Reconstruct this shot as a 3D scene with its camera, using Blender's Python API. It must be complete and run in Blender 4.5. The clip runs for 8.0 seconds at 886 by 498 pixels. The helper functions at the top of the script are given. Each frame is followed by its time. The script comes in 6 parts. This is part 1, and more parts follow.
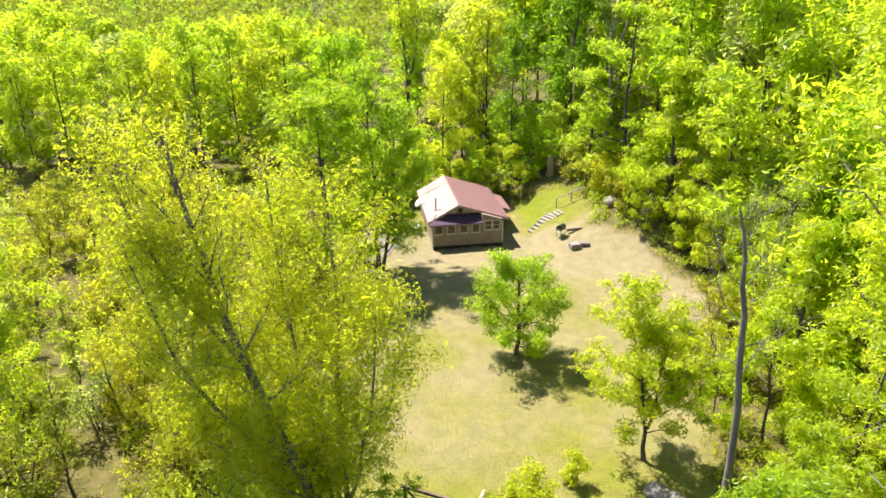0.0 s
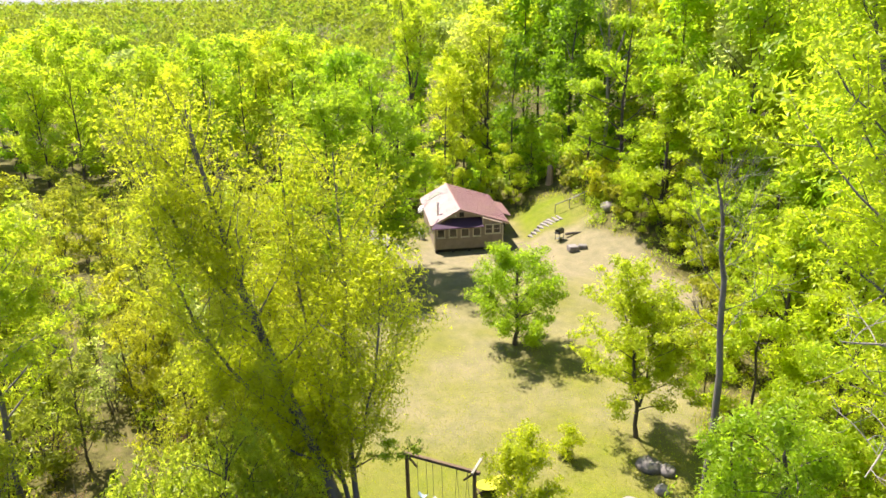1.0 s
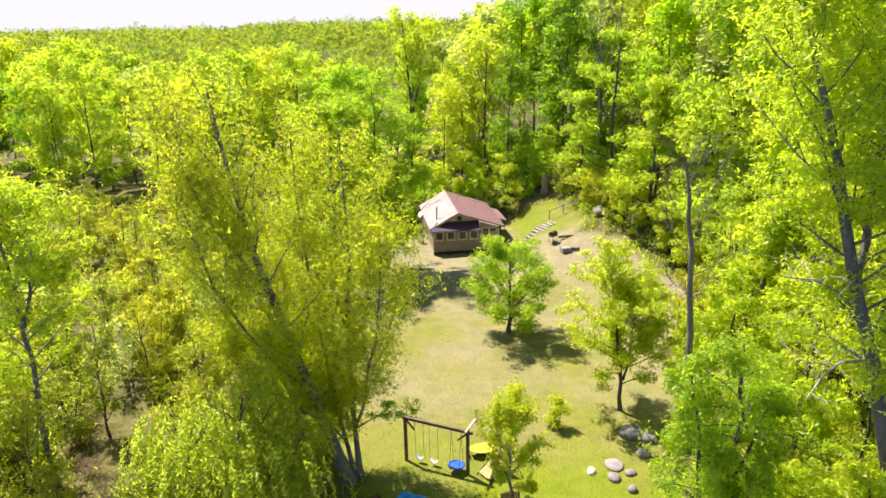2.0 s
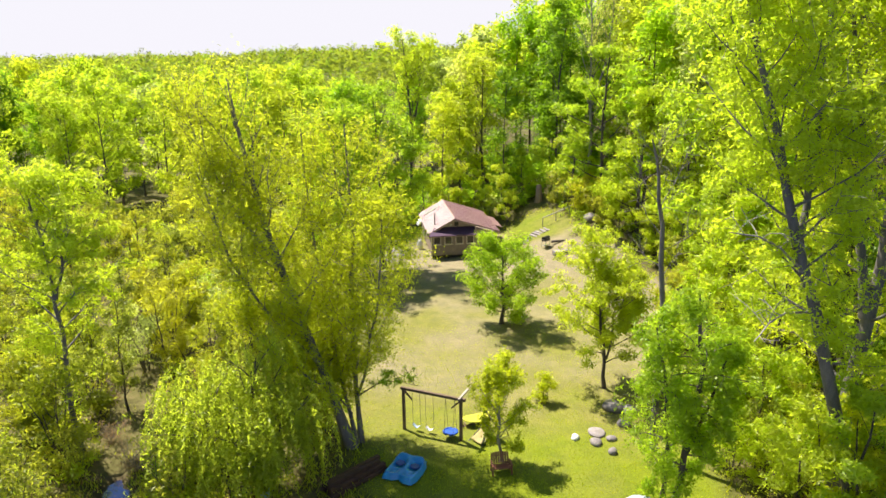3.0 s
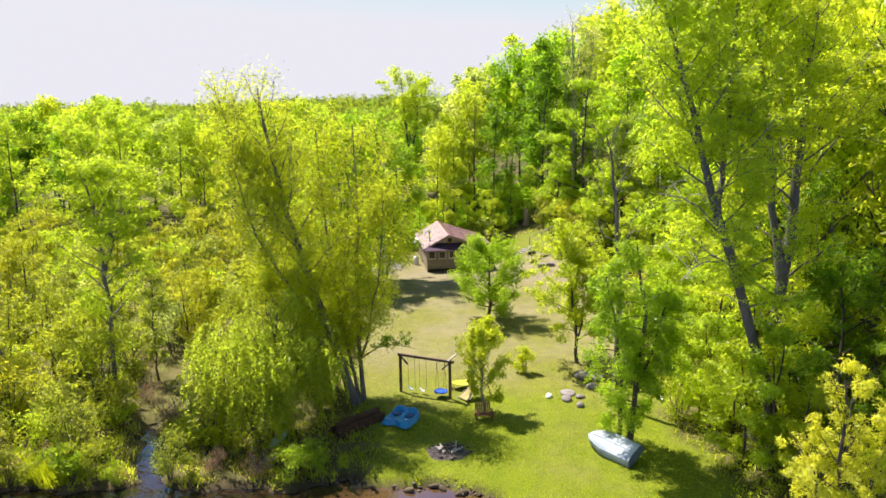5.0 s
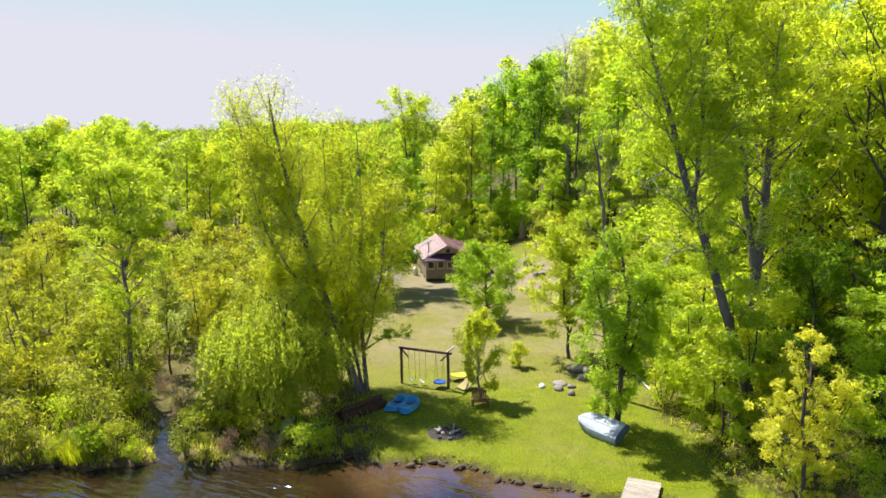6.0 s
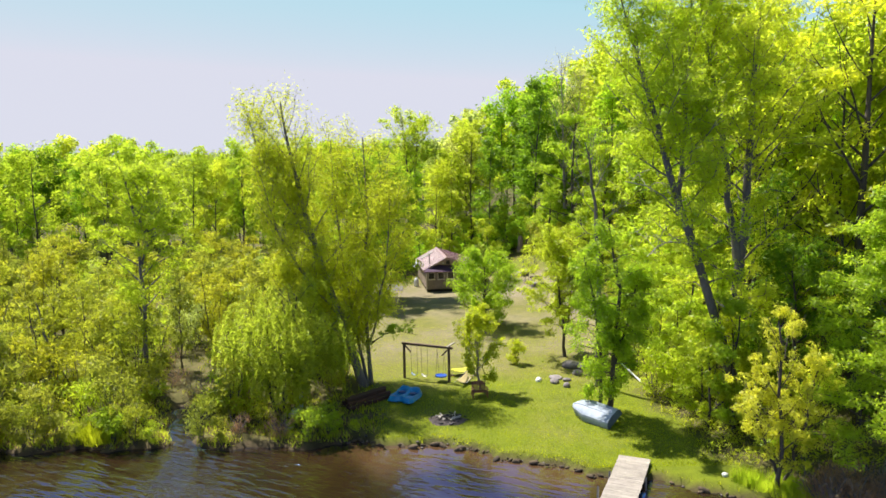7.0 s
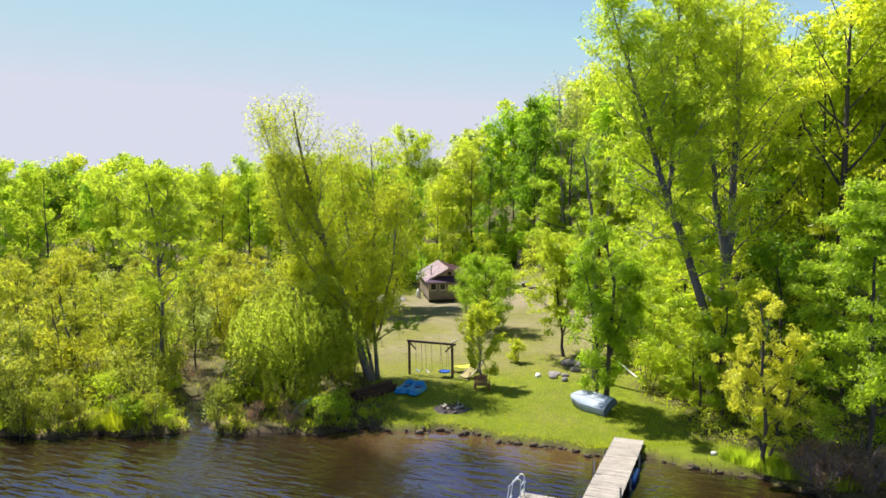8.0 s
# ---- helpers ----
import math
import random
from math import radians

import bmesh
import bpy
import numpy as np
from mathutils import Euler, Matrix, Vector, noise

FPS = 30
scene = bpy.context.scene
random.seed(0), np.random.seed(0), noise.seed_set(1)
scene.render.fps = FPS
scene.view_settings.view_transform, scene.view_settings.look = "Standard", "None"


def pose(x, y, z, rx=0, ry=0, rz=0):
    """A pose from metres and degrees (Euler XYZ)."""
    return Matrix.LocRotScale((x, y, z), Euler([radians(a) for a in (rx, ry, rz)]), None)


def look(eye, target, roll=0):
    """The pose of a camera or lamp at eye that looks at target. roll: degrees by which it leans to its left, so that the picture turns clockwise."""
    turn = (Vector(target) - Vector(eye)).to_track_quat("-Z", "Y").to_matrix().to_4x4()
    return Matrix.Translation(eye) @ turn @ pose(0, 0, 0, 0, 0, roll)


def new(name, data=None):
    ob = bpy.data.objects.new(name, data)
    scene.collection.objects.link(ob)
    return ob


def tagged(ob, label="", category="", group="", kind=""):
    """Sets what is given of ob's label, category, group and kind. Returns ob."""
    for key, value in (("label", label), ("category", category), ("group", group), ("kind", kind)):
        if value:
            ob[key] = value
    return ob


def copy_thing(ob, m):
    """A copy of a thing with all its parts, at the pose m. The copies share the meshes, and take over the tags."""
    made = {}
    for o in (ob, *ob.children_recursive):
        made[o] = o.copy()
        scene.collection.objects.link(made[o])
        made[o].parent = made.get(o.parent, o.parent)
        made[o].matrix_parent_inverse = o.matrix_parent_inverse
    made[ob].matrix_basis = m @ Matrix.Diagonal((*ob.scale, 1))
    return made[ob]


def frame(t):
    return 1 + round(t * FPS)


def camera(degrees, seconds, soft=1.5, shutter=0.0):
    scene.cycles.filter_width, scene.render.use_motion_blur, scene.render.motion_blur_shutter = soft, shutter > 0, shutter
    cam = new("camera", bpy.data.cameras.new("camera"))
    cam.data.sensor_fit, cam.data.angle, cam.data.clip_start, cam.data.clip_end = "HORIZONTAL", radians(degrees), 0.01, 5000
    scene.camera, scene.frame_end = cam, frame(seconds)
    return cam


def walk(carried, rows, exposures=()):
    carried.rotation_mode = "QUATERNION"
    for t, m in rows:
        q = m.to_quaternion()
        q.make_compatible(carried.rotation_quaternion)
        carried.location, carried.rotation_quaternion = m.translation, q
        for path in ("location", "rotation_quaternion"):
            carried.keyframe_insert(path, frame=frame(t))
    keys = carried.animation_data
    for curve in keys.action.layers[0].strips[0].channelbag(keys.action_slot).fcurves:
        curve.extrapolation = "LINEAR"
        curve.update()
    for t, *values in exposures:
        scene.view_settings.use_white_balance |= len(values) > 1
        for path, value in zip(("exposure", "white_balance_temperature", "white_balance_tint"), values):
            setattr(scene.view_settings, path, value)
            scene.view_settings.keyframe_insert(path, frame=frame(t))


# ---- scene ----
cam = camera(64.6, 8.0, soft=1.6)
METRES, EYE, TILT, LEAN, TURN = 26.0, 23.1, -22.0, 0.9, 0.0
ROWS = [
    (0.0, 0.0, 0.0, 0.0, 0.0, 0.0, -0.0),
    (0.5, 0.0021, -0.0292, -0.0378, 0.15, 1.05, -0.06),
    (1.0, 0.0051, -0.0693, -0.0797, 0.27, 2.11, -0.12),
    (1.5, 0.0103, -0.1172, -0.1249, 0.35, 3.19, -0.12),
    (3.0, 0.0258, -0.2783, -0.2648, 0.36, 6.41, -0.24),
    (3.5, 0.0304, -0.332, -0.3105, 0.33, 7.48, -0.31),
    (4.0, 0.0346, -0.3864, -0.3546, 0.26, 8.48, -0.33),
    (4.5, 0.0397, -0.44, -0.3973, 0.2, 9.48, -0.33),
    (6.0, 0.0424, -0.5773, -0.5211, 0.07, 12.58, -0.13),
    (6.5, 0.0395, -0.6139, -0.5631, 0.04, 13.65, -0.12),
    (7.0, 0.0377, -0.6474, -0.6057, -0.01, 14.75, -0.12),
    (7.5, 0.0332, -0.681, -0.6485, -0.06, 15.82, -0.13),
    (8.0, 0.0258, -0.7158, -0.6902, -0.11, 16.85, -0.18),
]
walk(cam, [(t, pose(0, 0, EYE, TILT, LEAN, TURN) @ pose(METRES * x, METRES * y, METRES * z, 90 + pitch, roll, yaw)) for t, x, y, z, yaw, pitch, roll in ROWS],
     [(0.0, 2.08, 7200, 10), (3.0, 1.91, 7150, 10), (5.0, 1.76, 7000, 10), (8.0, 1.55, 6550, 10)])

# ---- light ----
SUN_ELEVATION, SUN_AZIMUTH = 61.0, -47.0      # degrees; azimuth clockwise from +y
world = bpy.data.worlds.new("sky")
scene.world = world
world.use_nodes = True
wn = world.node_tree.nodes
sky = wn.new("ShaderNodeTexSky")
sky.sky_type = "NISHITA"
sky.sun_disc = False
sky.sun_elevation, sky.sun_rotation = radians(SUN_ELEVATION), radians(SUN_AZIMUTH)
sky.air_density, sky.dust_density, sky.ozone_density = 1.0, 0.1, 3.0
haze = wn.new("ShaderNodeMix")                # thin high haze over the whole sky
haze.data_type = "RGBA"
haze.inputs[0].default_value = 0.04
haze.inputs[7].default_value = (5.4, 6.4, 7.4, 1.0)
world.node_tree.links.new(sky.outputs[0], haze.inputs[6])
sky_cap = wn.new("ShaderNodeMix")                # caps the sky's brightness, which evens out the bright lower sky
sky_cap.data_type, sky_cap.blend_type = "RGBA", "DARKEN"
sky_cap.inputs[0].default_value = 1.0
sky_cap.inputs[7].default_value = (4.15, 4.3, 5.05, 1.0)
world.node_tree.links.new(haze.outputs[2], sky_cap.inputs[6])
wn["Background"].inputs["Strength"].default_value = 0.057
world.node_tree.links.new(sky_cap.outputs[2], wn["Background"].inputs["Color"])
sun = new("sun", bpy.data.lights.new("sun", "SUN"))
sun.data.energy, sun.data.angle, sun.data.color = 3.7, radians(0.53), (1.0, 0.95, 0.86)
el, az = radians(SUN_ELEVATION), radians(SUN_AZIMUTH)
SUN_DIR = Vector((math.sin(az) * math.cos(el), math.cos(az) * math.cos(el), math.sin(el)))
sun.matrix_world = look(SUN_DIR * 100, (0, 0, 0))


# ---- materials ----
def material(name):
    m = bpy.data.materials.new(name)
    m.use_nodes = True
    m.node_tree.nodes.clear()
    return m, m.node_tree.nodes, m.node_tree.links


def node(nodes, kind, **values):
    n = nodes.new(kind)
    for key, value in values.items():
        n.inputs[key].default_value = value
    return n


def rgb(c):
    return (c[0], c[1], c[2], 1.0)


def ramp(nodes, links, fac, stops):
    r = nodes.new("ShaderNodeValToRGB")
    els = r.color_ramp.elements
    while len(els) < len(stops):
        els.new(0.5)
    for e, (p, c) in zip(els, stops):
        e.position, e.color = p, rgb(c)
    links.new(fac, r.inputs[0])
    return r.outputs[0]


def mixed(nodes, links, fac, a, b, blend="MIX"):
    m = nodes.new("ShaderNodeMix")
    m.data_type, m.blend_type = "RGBA", blend
    for sock, value in ((m.inputs[0], fac), (m.inputs[6], a), (m.inputs[7], b)):
        if isinstance(value, bpy.types.NodeSocket):
            links.new(value, sock)
        elif isinstance(value, (int, float)):
            sock.default_value = value
        else:
            sock.default_value = rgb(value)
    return m.outputs[2]


def noise_tex(nodes, links, scale, detail=4.0, rough=0.55, coords="Object", stretch=None):
    if coords == "World":
        out = nodes.new("ShaderNodeNewGeometry").outputs["Position"]
    else:
        out = nodes.new("ShaderNodeTexCoord").outputs[coords]
    if stretch:
        mp = nodes.new("ShaderNodeMapping")
        mp.inputs["Scale"].default_value = stretch
        links.new(out, mp.inputs[0])
        out = mp.outputs[0]
    n = node(nodes, "ShaderNodeTexNoise", Scale=scale, Detail=detail, Roughness=rough)
    links.new(out, n.inputs["Vector"])
    return n.outputs[0]


def plain(name, dark, light, rough=0.7, metal=0.0, scale=6.0, fine=60.0, bump=0.2, stretch=None, spec=0.5, island=0.0):
    """A surface that varies between two colours at two scales, with a fine relief."""
    m, n, l = material(name)
    out = n.new("ShaderNodeOutputMaterial")
    b = node(n, "ShaderNodeBsdfPrincipled", Roughness=rough, Metallic=metal)
    b.inputs["Specular IOR Level"].default_value = spec
    big = noise_tex(n, l, scale, 3.0, 0.6, "World" if island else "Object", stretch)
    small = noise_tex(n, l, fine, 3.0, 0.6, "World" if island else "Object", stretch)
    c = ramp(n, l, big, [(0.3, dark), (0.7, light)])
    g = ramp(n, l, small, [(0.25, (0.6, 0.6, 0.6)), (0.75, (1.0, 1.0, 1.0))])
    c = mixed(n, l, 0.8, c, g, "MULTIPLY")
    if island:
        oi = n.new("ShaderNodeObjectInfo")
        g2 = ramp(n, l, oi.outputs["Random"], [(0.0, (1 - island,) * 3), (1.0, (1 + island,) * 3)])
        c = mixed(n, l, 1.0, c, g2, "MULTIPLY")
    l.new(c, b.inputs["Base Color"])
    rr = node(n, "ShaderNodeMapRange")
    l.new(big, rr.inputs[0])
    rr.inputs[3].default_value, rr.inputs[4].default_value = max(0.02, rough - 0.1), min(1.0, rough + 0.1)
    l.new(rr.outputs[0], b.inputs["Roughness"])
    bp = node(n, "ShaderNodeBump", Strength=bump, Distance=0.02)
    l.new(small, bp.inputs["Height"])
    l.new(bp.outputs[0], b.inputs["Normal"])
    l.new(b.outputs[0], out.inputs[0])
    return m


def leaf_material(name, dark, light, through_gain=1.6, shine=0.015):
    """Thin leaves: part of the light passes through, tinted more yellow; each leaf and each tree differs."""
    m, n, l = material(name)
    out = n.new("ShaderNodeOutputMaterial")
    geo = n.new("ShaderNodeNewGeometry")
    oi = n.new("ShaderNodeObjectInfo")
    patch = noise_tex(n, l, 0.55, 2.0, 0.6)
    add = n.new("ShaderNodeMath")
    add.operation = "MULTIPLY_ADD"
    l.new(geo.outputs["Random Per Island"], add.inputs[0])
    add.inputs[1].default_value = 0.16
    l.new(patch, add.inputs[2])
    c = ramp(n, l, add.outputs[0], [(0.3, dark), (0.95, light)])
    tone = ramp(n, l, oi.outputs["Random"], [(0.0, (0.76, 0.84, 0.8)), (0.5, (0.95, 0.95, 0.95)), (1.0, (1.08, 1.02, 0.9))])
    c = mixed(n, l, 1.0, c, tone, "MULTIPLY")
    t = mixed(n, l, 1.0, c, (1.09 * through_gain, 1.09 * through_gain, 0.8 * through_gain), "MULTIPLY")
    d = node(n, "ShaderNodeBsdfDiffuse")
    tr = node(n, "ShaderNodeBsdfTranslucent")
    gl = node(n, "ShaderNodeBsdfGlossy", Roughness=0.42)
    gl.inputs["Color"].default_value = (0.9, 0.95, 0.8, 1)
    l.new(c, d.inputs[0])
    l.new(t, tr.inputs[0])
    m1 = node(n, "ShaderNodeMixShader", Fac=0.7)
    l.new(d.outputs[0], m1.inputs[1])
    l.new(tr.outputs[0], m1.inputs[2])
    m2 = node(n, "ShaderNodeMixShader", Fac=shine)
    l.new(m1.outputs[0], m2.inputs[1])
    l.new(gl.outputs[0], m2.inputs[2])
    l.new(m2.outputs[0], out.inputs[0])
    return m


LEAF = {
    "lime": leaf_material("lime_leaf", (0.255, 0.345, 0.024), (0.42, 0.487, 0.042)),
    "yellow": leaf_material("yellow_leaf", (0.285, 0.347, 0.026), (0.435, 0.478, 0.043)),
    "green": leaf_material("green_leaf", (0.185, 0.31, 0.018), (0.315, 0.45, 0.03)),
    "budding": leaf_material("olive_maple_leaf", (0.29, 0.335, 0.024), (0.42, 0.46, 0.037)),
    "spring": leaf_material("spring_oak_leaf", (0.365, 0.42, 0.028), (0.515, 0.56, 0.046)),
    "fresh": leaf_material("fresh_leaf", (0.235, 0.335, 0.022), (0.370, 0.464, 0.036)),
    "deep": leaf_material("deep_leaf", (0.1, 0.19, 0.012), (0.2, 0.31, 0.02)),
    "marsh": leaf_material("marsh_leaf", (0.19, 0.215, 0.028), (0.31, 0.33, 0.046)),
    "olive": leaf_material("olive_leaf", (0.25, 0.275, 0.022), (0.390, 0.395, 0.036)),
    "canopy": leaf_material("canopy_leaf", (0.118, 0.158, 0.014), (0.168, 0.208, 0.022)),
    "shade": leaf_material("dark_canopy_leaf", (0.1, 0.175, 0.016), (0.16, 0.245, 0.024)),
    "pale": leaf_material("pale_canopy_leaf", (0.14, 0.182, 0.022), (0.2, 0.24, 0.035)),
    "willow": leaf_material("willow_leaf", (0.25, 0.315, 0.03), (0.41, 0.45, 0.05)),
    "bronze": leaf_material("bronze_leaf", (0.42, 0.435, 0.05), (0.59, 0.585, 0.085)),
    "grey": leaf_material("silver_leaf", (0.285, 0.328, 0.090), (0.437, 0.461, 0.162)),
    "dry": leaf_material("dry_leaf", (0.36, 0.21, 0.15), (0.56, 0.37, 0.28), 0.8),
    "reed": leaf_material("reed_blade", (0.210, 0.261, 0.009), (0.360, 0.386, 0.022)),
}
BARK = plain("bark", (0.055, 0.043, 0.04), (0.125, 0.1, 0.09), 0.9, scale=2.5, fine=25, bump=0.6, stretch=(1, 1, 0.25))
BARK_GREY = plain("grey_bark", (0.11, 0.095, 0.095), (0.21, 0.185, 0.185), 0.9, scale=2.5, fine=25, bump=0.6, stretch=(1, 1, 0.25))
BARK_DEAD = plain("dead_bark", (0.1, 0.085, 0.085), (0.24, 0.21, 0.2), 0.9, scale=1.5, fine=25, bump=0.5, stretch=(1, 1, 0.3))
BARK_PALE = plain("pale_bark", (0.2, 0.17, 0.16), (0.36, 0.32, 0.3), 0.85, scale=2.5, fine=25, bump=0.5, stretch=(1, 1, 0.3))


# ---- mesh tools ----
def mesh_object(name, verts, faces, mat, parent=None, smooth=False):
    """One mesh object from numpy vertices (n, 3) and equal-sided faces (m, k)."""
    verts, faces = np.asarray(verts, np.float32), np.asarray(faces, np.int32)
    me = bpy.data.meshes.new(name)
    k = faces.shape[1]
    me.vertices.add(len(verts))
    me.vertices.foreach_set("co", verts.ravel())
    me.loops.add(faces.size)
    me.loops.foreach_set("vertex_index", faces.ravel())
    me.polygons.add(len(faces))
    me.polygons.foreach_set("loop_start", np.arange(0, faces.size, k, dtype=np.int32))
    if smooth:
        me.polygons.foreach_set("use_smooth", np.ones(len(faces), bool))
    me.update(calc_edges=True)
    me.materials.append(mat)
    ob = new(name, me)
    ob.parent = parent
    return ob


def part(name, bm, mat, parent=None, label="", smooth=False):
    """Links a bmesh as one mesh object under a thing or a part."""
    me = bpy.data.meshes.new(name)
    bm.normal_update()
    bm.to_mesh(me)
    bm.free()
    me.materials.append(mat)
    if smooth:
        for p in me.polygons:
            p.use_smooth = True
    ob = new(name, me)
    ob.parent = parent
    return tagged(ob, label)


def thing(name, m, label, category, group="", kind=""):
    ob = new(name)
    ob.matrix_basis = m
    ob.empty_display_size = 0.2
    return tagged(ob, label, category, group, kind)


def box(bm, x0, x1, y0, y1, z0, z1, bevel=0.0, m=None):
    """Adds a box with softened edges."""
    g = bmesh.ops.create_cube(bm, size=1.0)["verts"]
    bmesh.ops.scale(bm, vec=(x1 - x0, y1 - y0, z1 - z0), verts=g)
    bmesh.ops.translate(bm, vec=((x0 + x1) / 2, (y0 + y1) / 2, (z0 + z1) / 2), verts=g)
    if bevel:
        edges = list({e for v in g for e in v.link_edges})
        g = list({v for f in bmesh.ops.bevel(bm, geom=edges, offset=bevel, segments=1, affect="EDGES", profile=0.5)["faces"] for v in f.verts} | {v for v in g if v.is_valid})
    if m is not None:
        bmesh.ops.transform(bm, matrix=m, verts=g)
    return bm


def boxed(x0, x1, y0, y1, z0, z1, bevel=0.01, m=None):
    return box(bmesh.new(), x0, x1, y0, y1, z0, z1, bevel, m)


def tubes(lines, sides):
    """Vertices and quads of tapered tubes round polylines [(points, radii)]."""
    vs, fs, base = [], [], 0
    ring = np.arange(sides)
    ca, sa = np.cos(ring * 2 * math.pi / sides), np.sin(ring * 2 * math.pi / sides)
    for pts, rad in lines:
        pts, rad = np.asarray(pts, float), np.asarray(rad, float)
        d = np.gradient(pts, axis=0)
        d /= np.linalg.norm(d, axis=1)[:, None] + 1e-9
        ref = np.array([1.0, 0, 0]) if abs(d[0, 0]) < 0.8 else np.array([0, 1.0, 0])
        a = np.cross(d, ref)
        a /= np.linalg.norm(a, axis=1)[:, None] + 1e-9
        b = np.cross(d, a)
        v = pts[:, None] + rad[:, None, None] * (a[:, None] * ca[None, :, None] + b[:, None] * sa[None, :, None])
        k = len(pts)
        vs.append(v.reshape(-1, 3))
        i = np.arange(k - 1)[:, None] * sides
        j = (ring + 1) % sides
        fs.append((np.stack([i + ring, i + j, i + sides + j, i + sides + ring], -1).reshape(-1, 4)) + base)
        base += k * sides
    return np.concatenate(vs), np.concatenate(fs)


def leaf_quads(rng, p, size, up=0.35, wide=0.72, out=None, vary=0.35, hang=0.0):
    """Bent leaf blades at points p, more or less facing up; hang turns their length downwards."""
    n = len(p)
    nor = rng.normal(0, 0.48, (n, 3))
    nor[:, 2] += up
    if out is not None:
        nor += out
    nor /= np.linalg.norm(nor, axis=1)[:, None] + 1e-9
    a = rng.normal(0, 1, (n, 3))
    a[:, 2] -= hang
    a -= (a * nor).sum(1)[:, None] * nor
    a /= np.linalg.norm(a, axis=1)[:, None] + 1e-9
    b = np.cross(nor, a)
    s = size * (1 + vary * rng.uniform(-1, 1, n))[:, None]
    w = s * wide * 0.5
    if hang:
        v = np.stack([p - a * s * 0.5, p + b * w + nor * s * 0.1, p + a * s * 0.5, p - b * w + nor * s * 0.1], 1).reshape(-1, 3)
        return v, np.arange(4 * n).reshape(-1, 4)
    # two leaflets that part from each other
    c = p + b * w * 0.5 + a * s * rng.uniform(-0.35, 0.1, (n, 1)) + nor * s * rng.normal(0, 0.12, (n, 1))
    d = p - b * w * 0.7 + a * s * rng.uniform(-0.1, 0.35, (n, 1)) + nor * s * rng.normal(0, 0.12, (n, 1))
    e, f = a * 0.75 + b * 0.66, a * 0.6 - b * 0.8
    v = np.stack([c - e * s * 0.5, c + e * s * 0.3 + a * w * 0.7, c + e * s * 0.3 - a * w * 0.7 + nor * s * 0.12,
                  d - f * s * 0.5, d + f * s * 0.3 + b * w * 0.8, d + f * s * 0.35 - b * w * 0.7 + nor * s * 0.12], 1).reshape(-1, 3)
    return v, np.arange(6 * n).reshape(-1, 3)


def clumps(rng, tips, count, spread, flat=0.6, per=55):
    """Points in soft clumps of about per leaves round some of the tips, and their directions from the clump's middle."""
    tips = np.asarray(tips, float)
    k = max(12, count // per)
    if k < len(tips):
        tips = tips[rng.choice(len(tips), k, replace=False)]
    pick = rng.integers(0, len(tips), count)
    r = spread * rng.uniform(0.6, 1.3, len(tips))[pick]
    off = rng.normal(0, 1, (count, 3))
    off /= np.linalg.norm(off, axis=1)[:, None]
    tuft = off.copy()
    off *= (0.95 * rng.uniform(0, 1, count) ** 0.42 * r)[:, None]
    off[:, 2] *= flat
    return tips[pick] + off, tuft


def limb_line(rng, start, direction, length, rise, steps=5, wob=0.1):
    """A limb that leaves along direction and bends up (or, with rise below 0, down)."""
    p, d = np.array(start, float), np.array(direction, float)
    d /= np.linalg.norm(d)
    pts = [p.copy()]
    for _ in range(steps):
        d = d + np.array([0, 0, rise / steps]) + rng.normal(0, wob, 3)
        d /= np.linalg.norm(d)
        p = p + d * length / steps
        pts.append(p.copy())
    return np.array(pts)


